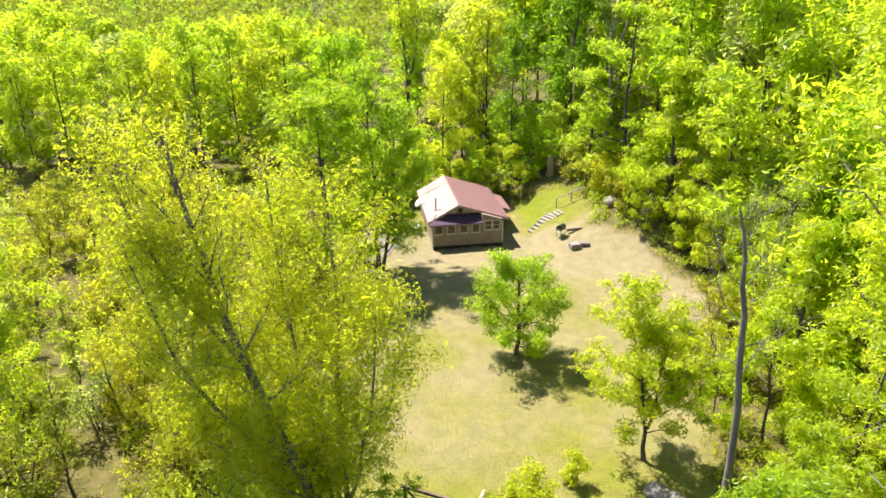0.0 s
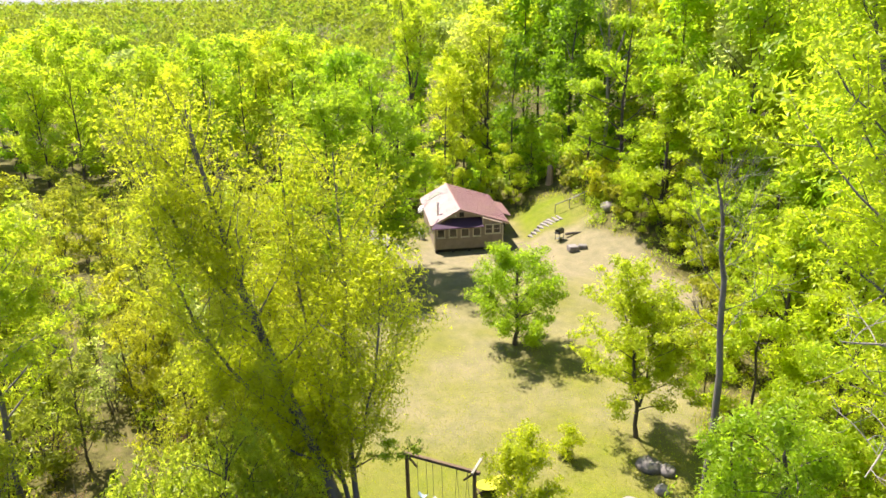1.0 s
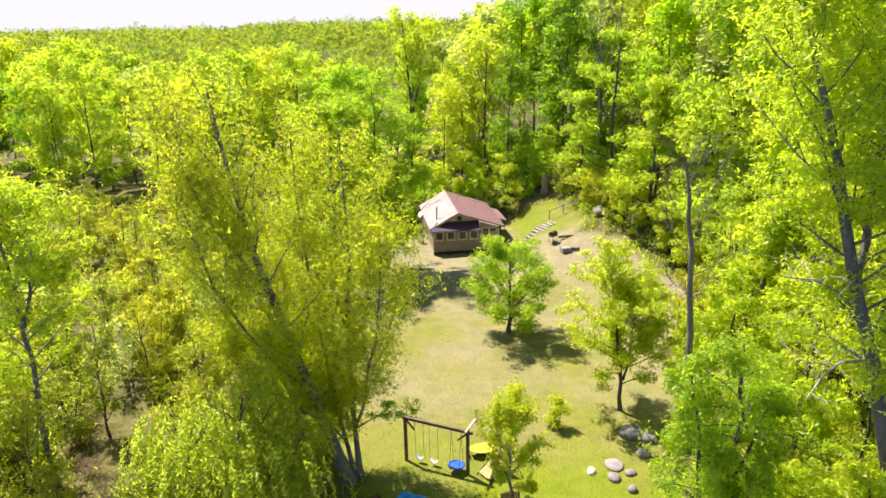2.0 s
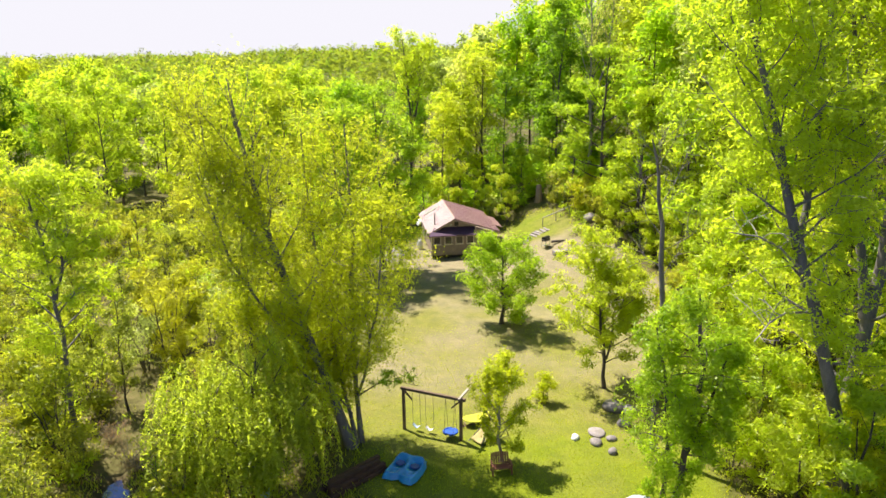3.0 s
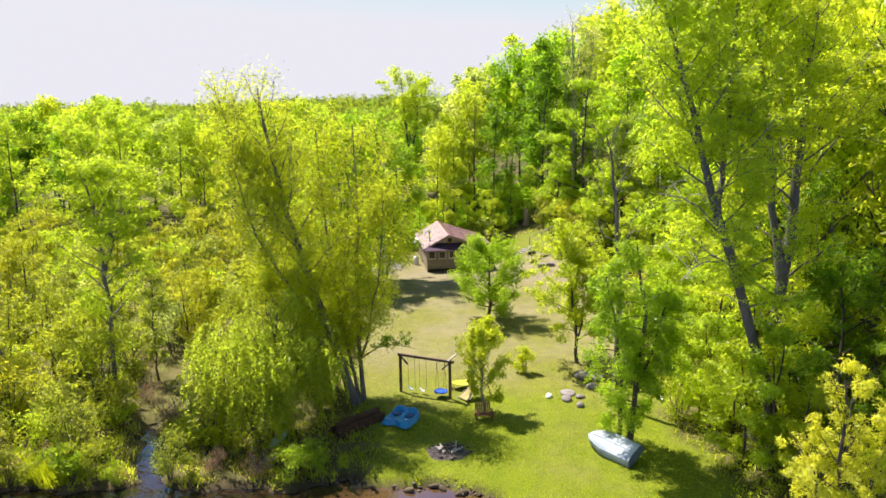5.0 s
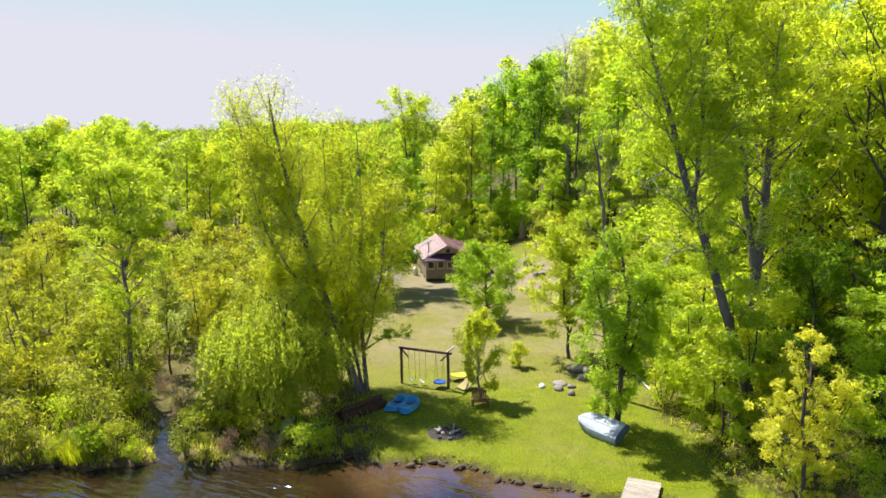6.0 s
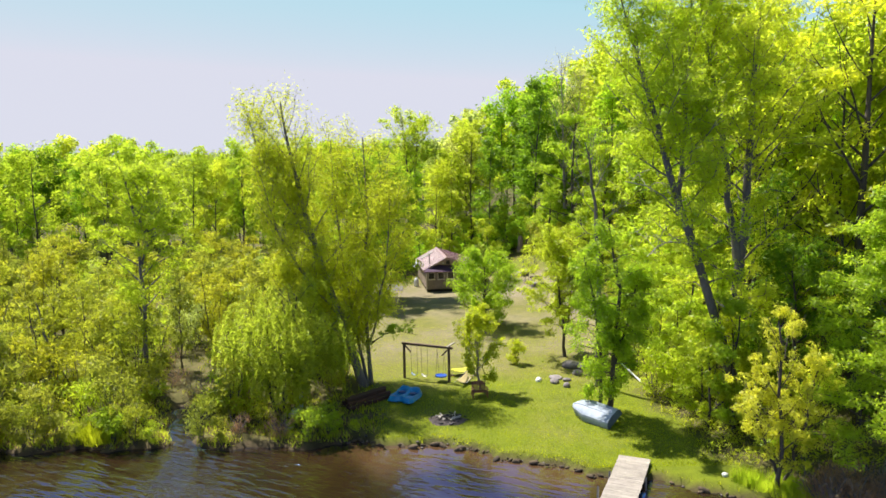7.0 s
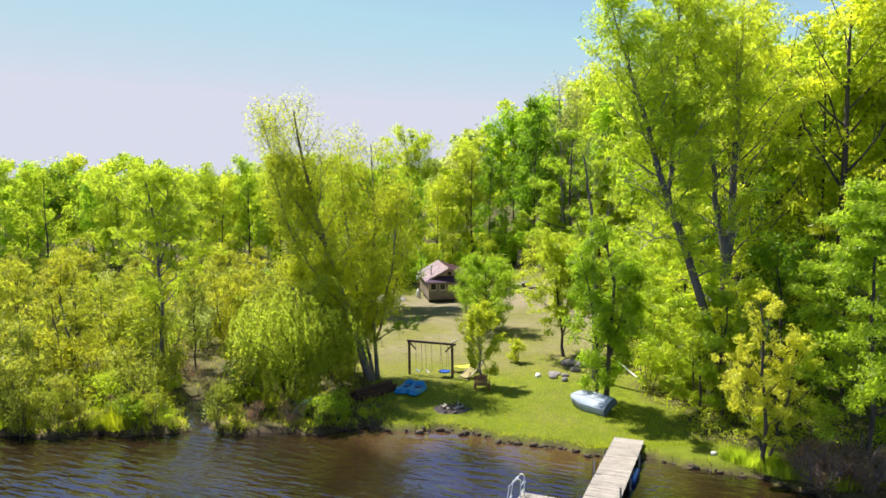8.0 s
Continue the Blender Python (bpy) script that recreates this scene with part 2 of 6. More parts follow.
def grow(rng, stems, limbs=14, first=0.3, reach=3.0, angle=50, rise=0.6, shape="round", subs=4, twig=0.42, wob=0.1, girth=0.5):
    """Stems (polylines with radii) get limbs and branches. Returns thick lines, thin lines and the tips for leaves."""
    thick, thin, tips = [], [], []
    for pts, rad in stems:
        pts, rad = np.asarray(pts, float), np.asarray(rad, float)
        thick.append((pts, rad))
        k = len(pts) - 1
        turn = rng.uniform(0, 6.28)
        for i in range(limbs):
            f = first + (0.98 - first) * ((i + rng.uniform(-0.3, 0.3)) / limbs)
            f = min(max(f, first), 0.985)
            q = f * k
            j = min(int(q), k - 1)
            p = pts[j] + (q - j) * (pts[j + 1] - pts[j])
            r0 = (rad[j] + (q - j) * (rad[j + 1] - rad[j])) * girth
            g = (f - first) / (1 - first)
            prof = {"round": 0.45 + 0.75 * math.sin(math.pi * min(1, g * 0.85 + 0.12)), "cone": 1.12 - 0.95 * g, "vase": 0.5 + 0.6 * g ** 0.7 * (1.25 - 0.7 * g ** 3),
                    "column": 0.75 + 0.4 * math.sin(math.pi * g) - 0.25 * g}[shape]
            turn += 2.4 + rng.uniform(-0.5, 0.5)
            lift = radians(90 - angle * (1.0 - 0.45 * g) + rng.uniform(-8, 8))
            d = (math.cos(turn) * math.cos(lift), math.sin(turn) * math.cos(lift), math.sin(lift))
            length = reach * prof * rng.uniform(0.75, 1.2)
            line = limb_line(rng, p, d, length, rise, 5, wob)
            thick.append((line, np.linspace(max(r0, 0.012), 0.012, 6)))
            tips.extend(line[3:])
            for s in range(subs):
                a = 1.5 + 3.3 * s / max(subs, 1) + rng.uniform(0, 0.5)
                jj = min(int(a), 4)
                sp = line[jj] + (a - jj) * (line[jj + 1] - line[jj])
                sd = (line[jj + 1] - line[jj]) / (np.linalg.norm(line[jj + 1] - line[jj]) + 1e-9) + rng.normal(0, 0.75, 3)
                sub = limb_line(rng, sp, sd, length * twig * rng.uniform(0.7, 1.2), rise * 0.6, 3, wob)
                thin.append((sub, np.linspace(max(r0 * 0.4, 0.01), 0.006, 4)))
                tips.extend(sub[1:])
        tips.append(pts[-1])
    return thick, thin, np.array(tips)


def stem(rng, points, r0, r1=0.03, steps=10, wob=0.06):
    """A trunk through a few points, smoothed and slightly crooked."""
    points = np.asarray(points, float)
    u = np.linspace(0, len(points) - 1, steps)
    pts = np.stack([np.interp(u, np.arange(len(points)), points[:, k]) for k in range(3)], 1)
    for _ in range(2):
        pts[1:-1] = (pts[:-2] + 2 * pts[1:-1] + pts[2:]) / 4
    pts[1:-1, :2] += rng.normal(0, wob, (steps - 2, 2))
    f = np.linspace(0, 1, steps)
    rad = r1 + (r0 - r1) * (1 - f) ** 0.8
    rad[0] *= 1.35
    return pts, rad


def wood(top, sets, bark, name="trunk"):
    """One trunk with all its limbs as one mesh."""
    vs, fs, base = [], [], 0
    for v, f in sets:
        vs.append(v)
        fs.append(f + base)
        base += len(v)
    return mesh_object(name, np.concatenate(vs), np.concatenate(fs), bark, top, True)


def tree(name, seed, m, label, category, leaf, bark, stems, leaves=6000, size=0.26, spread=0.6, flat=0.6, up=0.35, sides=7, group="", wide=0.72, split=None, per=55, airy=0.0, **kw):
    """A tree with a trunk, its branches and a leafy crown."""
    rng = np.random.default_rng(seed)
    top = thing(name, m, label, category, group)
    tips = []
    reach = kw.pop("reach")
    for i, s in enumerate(stems):
        thick, thin, tp = grow(rng, [stem(rng, *s)], reach=reach[i] if isinstance(reach, tuple) else reach, **kw)
        tips.append(tp)
        if split:
            wood(top, [tubes(thick[:1], sides)], bark)
            n = max(1, len(thin) // max(1, len(thick) - 1))
            for k, limb in enumerate(thick[1:]):
                wood(top, [tubes([(limb[0], limb[1] * 0.45)], 4)] + ([tubes([(q, r * 0.6) for q, r in thin[k * n:(k + 1) * n]], 3)] if thin else []), split, "branch")
            continue
        sets = [tubes(thick[:1], sides)] + ([tubes(thick[1:], 5 if sides > 5 else 4)] if len(thick) > 1 else []) + ([tubes(thin, 3)] if thin else [])
        wood(top, sets, bark)
    tips = np.concatenate(tips)
    if leaves:
        p, tuft = clumps(rng, tips, leaves, spread, flat, per)
        p[:, 2] = np.maximum(p[:, 2], 0.12)
        if airy:                              # fewer leaves towards the top
            keep = rng.uniform(0, 1, leaves) > airy * smooth(0.6, 1.0, p[:, 2] / tips[:, 2].max())
            p, tuft = p[keep], tuft[keep]
        mid = tips.mean(0)
        out = p - mid
        out /= np.linalg.norm(out, axis=1)[:, None] + 0.5
        v, f = leaf_quads(rng, p, size * 1.12, up, wide, out=out * 0.3 + tuft * 0.55)
        mesh_object("crown", v, f, leaf, top)
    return top


# ---- terrain ----
SHORE = [(-2500, 40), (-60, 15.5), (-23.5, 13.2), (-13.1, 13.6), (-7.2, 13.3), (-4.1, 13.9), (-0.7, 13.5), (2.4, 12.8), (4.6, 11.2), (8.1, 9.9), (10.3, 8.9), (13.6, 7.6),
         (15.4, 5.9), (17.2, 4.4), (21.0, 3.0), (60, -8), (2500, -60)]
LAWN_EDGE = [(8, -3.6, 15.5), (11, -3.4, 14), (16, -3.0, 12.8), (19.5, -2.6, 12.8), (23, -5, 13), (30, -6.5, 12.8), (36, -6.2, 14), (40, -6, 17), (45, -6.5, 18.2), (50, -7, 18), (55, -6.2, 15.6), (58, -5.5, 13.6), (66, -3.5, 12), (72, -1, 10)]


def smooth(a, b, v):
    u = np.clip((v - a) / (b - a), 0, 1)
    return u * u * (3 - 2 * u)


def shore_y(x):
    w = 0.25 * np.sin(x * 1.3 + 0.5) + 0.15 * np.sin(x * 3.1) + 0.08 * np.sin(x * 7.3)
    return np.interp(x, [p[0] for p in SHORE], [p[1] for p in SHORE]) + w


def height(x, y):
    """The land's height over the lake."""
    x, y = np.asarray(x, float), np.asarray(y, float)
    s = y - shore_y(x)
    z = -1.1 * smooth(0.3, -7, s) - 0.12 * smooth(0.35, -0.3, s) + 0.3 * smooth(-0.02, 0.32, s) + 0.2 * smooth(0.5, 10, s)
    hill = 3.4 * smooth(-1.5, 9, (x - 8.6) * 0.9 + (y - 62) * 0.3) * smooth(48, 61, y) + 2.5 * smooth(18, 60, x) * smooth(8, 30, s)
    dip = 0.72 * smooth(50, 55.8, y) * smooth(72, 67, y) * smooth(-7, -3.5, x) * smooth(9.5, 7.5, x)
    z = z + hill - dip + 6 * smooth(150, 600, y)
    rough = smooth(0.5, 6, s) * (0.05 * np.sin(x * 0.9 + 1.3 * np.sin(y * 0.31)) + 0.05 * np.sin(y * 0.7 + 0.8 * np.sin(x * 0.43)))
    # a narrow inlet that runs back into the marsh
    inlet = smooth(0.9, 0.3, np.abs(x + 13.1 + (y - 13.5) * 0.34 + 0.2 * np.sin(y * 1.7))) * smooth(21, 19, y) * smooth(11, 12.5, y)
    return (z + rough) * (1 - inlet) - 0.35 * inlet


def lawn_mask(x, y):
    l = np.interp(y, [e[0] for e in LAWN_EDGE], [e[1] for e in LAWN_EDGE]) + 0.5 * np.sin(y * 0.9) + 0.3 * np.sin(y * 2.3)
    r = np.interp(y, [e[0] for e in LAWN_EDGE], [e[2] for e in LAWN_EDGE]) + 0.5 * np.sin(y * 0.8 + 2) + 0.3 * np.sin(y * 2.1)
    return smooth(-1, 0.6, x - l) * smooth(-1, 0.6, r - x) * smooth(69.5, 66.5, y)


def ground_z(x, y):
    return float(height(x, y))


def axis(lo, fine_lo, fine_hi, hi, step, growth=1.22):
    a = list(np.arange(fine_lo, fine_hi + 1e-6, step))
    d, p = step, fine_hi
    while p < hi:
        d *= growth
        p += d
        a.append(p)
    d, p = step, fine_lo
    while p > lo:
        d *= growth
        p -= d
        a.insert(0, p)
    return np.array(a)


def build_ground():
    m, n, l = material("grass_and_litter")
    out = n.new("ShaderNodeOutputMaterial")
    b = node(n, "ShaderNodeBsdfPrincipled", Roughness=0.92)
    b.inputs["Specular IOR Level"].default_value = 0.25
    at = n.new("ShaderNodeAttribute")
    at.attribute_name = "lawn"
    sep = n.new("ShaderNodeSeparateColor")
    l.new(at.outputs["Color"], sep.inputs[0])
    big = noise_tex(n, l, 0.22, 4, 0.6)
    mid = noise_tex(n, l, 1.3, 5, 0.65)
    fine = noise_tex(n, l, 14, 4, 0.7)
    # dryness of the turf: dry and sandy up by the house, lush by the lake, in patches
    dry = n.new("ShaderNodeMath")
    dry.operation = "MULTIPLY_ADD"
    l.new(big, dry.inputs[0])
    dry.inputs[1].default_value = 0.75
    l.new(sep.outputs[1], dry.inputs[2])
    turf = ramp(n, l, dry.outputs[0], [(0.42, (0.12, 0.152, 0.005)), (0.66, (0.15, 0.146, 0.036)), (0.95, (0.195, 0.166, 0.108))])
    tuft = ramp(n, l, mid, [(0.3, (0.72, 0.78, 0.7)), (0.7, (1.2, 1.14, 1.1))])
    turf = mixed(n, l, 0.8, turf, tuft, "MULTIPLY")
    litter = ramp(n, l, mid, [(0.3, (0.05, 0.042, 0.016)), (0.5, (0.085, 0.08, 0.022)), (0.75, (0.14, 0.105, 0.055))])
    c = mixed(n, l, sep.outputs[0], litter, turf)
    mud = ramp(n, l, mid, [(0.3, (0.025, 0.017, 0.01)), (0.7, (0.075, 0.05, 0.03))])
    c = mixed(n, l, sep.outputs[2], c, mud)
    grain = ramp(n, l, fine, [(0.25, (0.6, 0.6, 0.6)), (0.75, (1.3, 1.3, 1.3))])
    c = mixed(n, l, 0.7, c, grain, "MULTIPLY")
    l.new(c, b.inputs["Base Color"])
    bp = node(n, "ShaderNodeBump", Strength=0.7, Distance=0.06)
    l.new(fine, bp.inputs["Height"])
    l.new(bp.outputs[0], b.inputs["Normal"])
    l.new(b.outputs[0], out.inputs[0])
    xs = axis(-2600, -30, 24, 2600, 0.7)
    ys = axis(-2600, 3, 74, 3200, 0.4)
    X, Y = np.meshgrid(xs, ys)
    Z = height(X, Y)
    verts = np.stack([X, Y, Z], -1).reshape(-1, 3)
    nx, ny = len(xs), len(ys)
    i = (np.arange(ny - 1)[:, None] * nx + np.arange(nx - 1)[None]).ravel()
    faces = np.stack([i, i + 1, i + 1 + nx, i + nx], -1)
    ob = mesh_object("ground", verts, faces, m, smooth=True)
    col = ob.data.color_attributes.new("lawn", "FLOAT_COLOR", "POINT")
    lawn = lawn_mask(X, Y).ravel()
    dryness = (0.05 + 0.35 * smooth(18, 31, Y) + 0.2 * smooth(44, 54, Y) * smooth(70, 60, Y) + 0.2 * smooth(11, 14, X) * smooth(35, 40, Y) * smooth(58, 54, Y) - 0.42 * smooth(59, 62, Y) * smooth(6, 8.5, X)
               - 0.22 * smooth(56, 60, Y) * smooth(-1.5, -3, X)).ravel()
    mud = np.maximum(smooth(0.55, 0.0, Y - shore_y(X)), smooth(0.25, 0.05, Z) * smooth(40, 30, Y)).ravel()
    col.data.foreach_set("color", np.stack([lawn, dryness, mud, np.ones_like(lawn)], -1).astype(np.float32).ravel())
    return tagged(ob, "mown dry grass clearing and leaf-littered woodland ground", "ground", kind="structure")


def build_water():
    m, n, l = material("lake_water")
    out = n.new("ShaderNodeOutputMaterial")
    b = node(n, "ShaderNodeBsdfPrincipled", Roughness=0.03, IOR=2.5)
    c = ramp(n, l, noise_tex(n, l, 0.22, 3, 0.6), [(0.35, (0.014, 0.008, 0.004)), (0.7, (0.026, 0.014, 0.006))])
    sh = n.new("ShaderNodeAttribute")
    sh.attribute_name = "shallow"
    c = mixed(n, l, sh.outputs["Fac"], c, (0.075, 0.042, 0.02))
    l.new(c, b.inputs["Base Color"])
    # blue tint paints sky blue into the reflections; the high IOR strengthens them
    b.inputs["Specular Tint"].default_value = (0.33, 0.5, 1.0, 1.0)
    # short ripples with slanting crests, in patches of wind, over a long slow swell
    mp = n.new("ShaderNodeMapping")
    mp.vector_type = "TEXTURE"
    mp.inputs["Rotation"].default_value = (0, 0, radians(-24))
    mp.inputs["Scale"].default_value = (1.7, 0.5, 1)
    l.new(n.new("ShaderNodeTexCoord").outputs["Object"], mp.inputs[0])
    w = node(n, "ShaderNodeTexNoise", Scale=1.2, Detail=2.0, Roughness=0.45)
    l.new(mp.outputs[0], w.inputs["Vector"])
    pos = n.new("ShaderNodeSeparateXYZ")
    l.new(n.new("ShaderNodeTexCoord").outputs["Object"], pos.inputs[0])
    ripple_fade = node(n, "ShaderNodeMapRange")      # calmer in the lee of the dock
    # fewer ripples towards +x, set to fit the camera's view
    ripple_fade.inputs[1].default_value, ripple_fade.inputs[2].default_value, ripple_fade.inputs[3].default_value, ripple_fade.inputs[4].default_value = -9.0, -4.0, 0.5, 0.06
    l.new(pos.outputs[0], ripple_fade.inputs[0])
    wind = n.new("ShaderNodeMath")
    wind.operation = "ADD"
    l.new(noise_tex(n, l, 0.16, 2, 0.5), wind.inputs[0])
    l.new(ripple_fade.outputs[0], wind.inputs[1])
    calm = node(n, "ShaderNodeMapRange")
    calm.inputs[1].default_value, calm.inputs[2].default_value, calm.inputs[3].default_value, calm.inputs[4].default_value = 11.5, 14.0, 0.0, -0.5
    l.new(pos.outputs[1], calm.inputs[0])
    still = n.new("ShaderNodeMath")
    l.new(wind.outputs[0], still.inputs[0])
    l.new(calm.outputs[0], still.inputs[1])
    gust = ramp(n, l, still.outputs[0], [(0.38, (0.05, 0.05, 0.05)), (0.7, (1, 1, 1))])
    fine = node(n, "ShaderNodeMapRange")     # the finest wind ripples blur what the water mirrors
    fine.inputs[3].default_value, fine.inputs[4].default_value = 0.03, 0.1
    l.new(gust, fine.inputs[0])
    l.new(fine.outputs[0], b.inputs["Roughness"])
    h = n.new("ShaderNodeMath")
    h.operation = "MULTIPLY"
    l.new(w.outputs[0], h.inputs[0])
    l.new(gust, h.inputs[1])
    bp = node(n, "ShaderNodeBump", Strength=1.0, Distance=0.14)
    l.new(h.outputs[0], bp.inputs["Height"])
    l.new(bp.outputs[0], b.inputs["Normal"])
    l.new(b.outputs[0], out.inputs[0])
    xs, ys = axis(-2500, -30, 24, 2500, 0.6), axis(-2500, 2, 42, 44, 0.6)
    X, Y = np.meshgrid(xs, ys)
    nx, ny = len(xs), len(ys)
    i = (np.arange(ny - 1)[:, None] * nx + np.arange(nx - 1)[None]).ravel()
    ob = mesh_object("water", np.stack([X, Y, X * 0], -1).reshape(-1, 3), np.stack([i, i + 1, i + 1 + nx, i + nx], -1), m)
    # the sandy bottom shows through where the lake is shallow
    s = shore_y(X) - Y + 0.8 * np.sin(X * 0.9) + 0.4 * np.sin(X * 2.3 + Y)
    ob.data.attributes.new("shallow", "FLOAT", "POINT").data.foreach_set("value", (smooth(4.2, 0.6, s) * smooth(14, 6, X) * smooth(-6, -3, X)).astype(np.float32).ravel())
    return tagged(ob, "dark brown lake water with small ripples", "lake", kind="structure")


build_ground()
build_water()


def at(x, y, turn=0.0, size=1.0, sink=0.0):
    return Matrix.Translation((x, y, ground_z(x, y) - sink)) @ Matrix.Rotation(radians(turn), 4, "Z") @ Matrix.Diagonal((size, size, size, 1))


# ---- the cabin ----
CABIN = pose(-1.25, 57.45, 0.27, 0, 0, 8.0)
SIDING = plain("painted_siding", (0.2, 0.15, 0.12), (0.29, 0.22, 0.18), 0.75, scale=1.5, fine=30, bump=0.15)
TRIM = plain("cream_trim", (0.5, 0.42, 0.34), (0.62, 0.54, 0.45), 0.6, scale=4, fine=40, bump=0.1)
ROOF = plain("dusty_red_metal_roof", (0.23, 0.095, 0.135), (0.29, 0.125, 0.17), 0.5, 0.0, scale=0.8, fine=12, bump=0.05, spec=1.0)
ROOF.node_tree.nodes["Principled BSDF"].inputs["Coat Weight"].default_value = 1.0
ROOF.node_tree.nodes["Principled BSDF"].inputs["Coat IOR"].default_value = 1.75
ROOF.node_tree.nodes["Principled BSDF"].inputs["Coat Roughness"].default_value = 0.42
# paler copy of the roof colour: sunlight on the left slope, painted in
ROOF_SUNLIT = plain("sunlit_roof_tone", (0.29, 0.19, 0.215), (0.38, 0.28, 0.305), 0.55, 0.0, scale=0.8, fine=12, bump=0.05, spec=0.8)
GLASS = plain("window_glass", (0.02, 0.018, 0.016), (0.04, 0.035, 0.03), 0.06, scale=1, fine=3, bump=0.0)


def prism(pts, y0, y1):
    """A solid from a profile of (x, z) points, drawn out from y0 to y1."""
    bm = bmesh.new()
    a = [bm.verts.new((x, y0, z)) for x, z in pts]
    c = [bm.verts.new((x, y1, z)) for x, z in pts]
    k = len(pts)
    bm.faces.new(a)
    bm.faces.new(c[::-1])
    for i in range(k):
        bm.faces.new((a[i], c[i], c[(i + 1) % k], a[(i + 1) % k]))
    bmesh.ops.recalc_face_normals(bm, faces=bm.faces)
    return bm


AWNING = plain("purple_awning", (0.05, 0.022, 0.06), (0.085, 0.035, 0.09), 0.8, scale=3, fine=40, bump=0.2)
SOFFIT = plain("soffit", (0.42, 0.3, 0.25), (0.5, 0.38, 0.32), 0.7, scale=3, fine=20, bump=0.1)
DARK = plain("dark_timber_and_shade", (0.03, 0.024, 0.02), (0.06, 0.05, 0.04), 0.8, scale=4, fine=30, bump=0.4)
STEEL = plain("galvanised_steel", (0.3, 0.3, 0.31), (0.45, 0.45, 0.46), 0.4, 0.8, scale=5, fine=40, bump=0.05)
WHITE = plain("white_paint", (0.66, 0.66, 0.66), (0.8, 0.8, 0.79), 0.5, scale=4, fine=30, bump=0.08)
BLACK = plain("black_enamel", (0.015, 0.015, 0.016), (0.03, 0.03, 0.03), 0.35, scale=6, fine=40, bump=0.05)
OLD_WOOD = plain("grey_weathered_wood", (0.24, 0.21, 0.19), (0.38, 0.34, 0.3), 0.85, scale=1.5, fine=22, bump=0.3, island=0.14)
POST_WOOD = plain("brown_post_wood", (0.09, 0.055, 0.035), (0.17, 0.11, 0.075), 0.8, scale=3, fine=30, bump=0.4, stretch=(3, 3, 0.5))
STONE = plain("pale_fieldstone", (0.15, 0.13, 0.135), (0.28, 0.25, 0.26), 0.9, scale=2.5, fine=18, bump=0.6, island=0.12)
ASH = plain("ash_and_sand", (0.035, 0.026, 0.027), (0.1, 0.078, 0.078), 0.95, scale=2, fine=20, bump=0.6)


def prism_x(pts, x0, x1):
    """A solid from a profile of (y, z) points, drawn out from x0 to x1."""
    bm = prism(pts, x0, x1)
    for v in bm.verts:
        v.co = Vector((v.co.y, v.co.x, v.co.z))
    bmesh.ops.recalc_face_normals(bm, faces=bm.faces)
    return bm


def tube_part(name, pts, r, mat, parent=None, sides=8, label=""):
    k = len(pts)
    rad = r if hasattr(r, "__len__") else [r] * k
    v, f = tubes([(pts, rad)], sides)
    ob = mesh_object(name, v, f, mat, parent, True)
    return tagged(ob, label)


def window(top, x, z, w, h, y=0.0, cross=False):
    """A cream frame with a sill, a dark pane and thin glazing bars."""
    fr = new("window")
    fr.parent = top
    t = 0.075
    bm = bmesh.new()
    box(bm, x, x + w, y - 0.06, y - 0.003, z, z + t)
    box(bm, x, x + w, y - 0.06, y - 0.003, z + h - t, z + h)
    box(bm, x, x + t, y - 0.06, y - 0.003, z + t, z + h - t)
    box(bm, x + w - t, x + w, y - 0.06, y - 0.003, z + t, z + h - t)
    part("frame", bm, TRIM, fr)
    part("sill", boxed(x - 0.05, x + w + 0.05, y - 0.11, y - 0.064, z - 0.05, z, 0.008), TRIM, fr)
    part("pane", boxed(x + t, x + w - t, y - 0.03, y - 0.004, z + t, z + h - t, 0), GLASS, fr)
    if cross:
        part("glazing_bar", boxed(x + t, x + w - t, y - 0.05, y - 0.034, z + h * 0.5 - 0.02, z + h * 0.5 + 0.02, 0), TRIM, fr)
    return fr


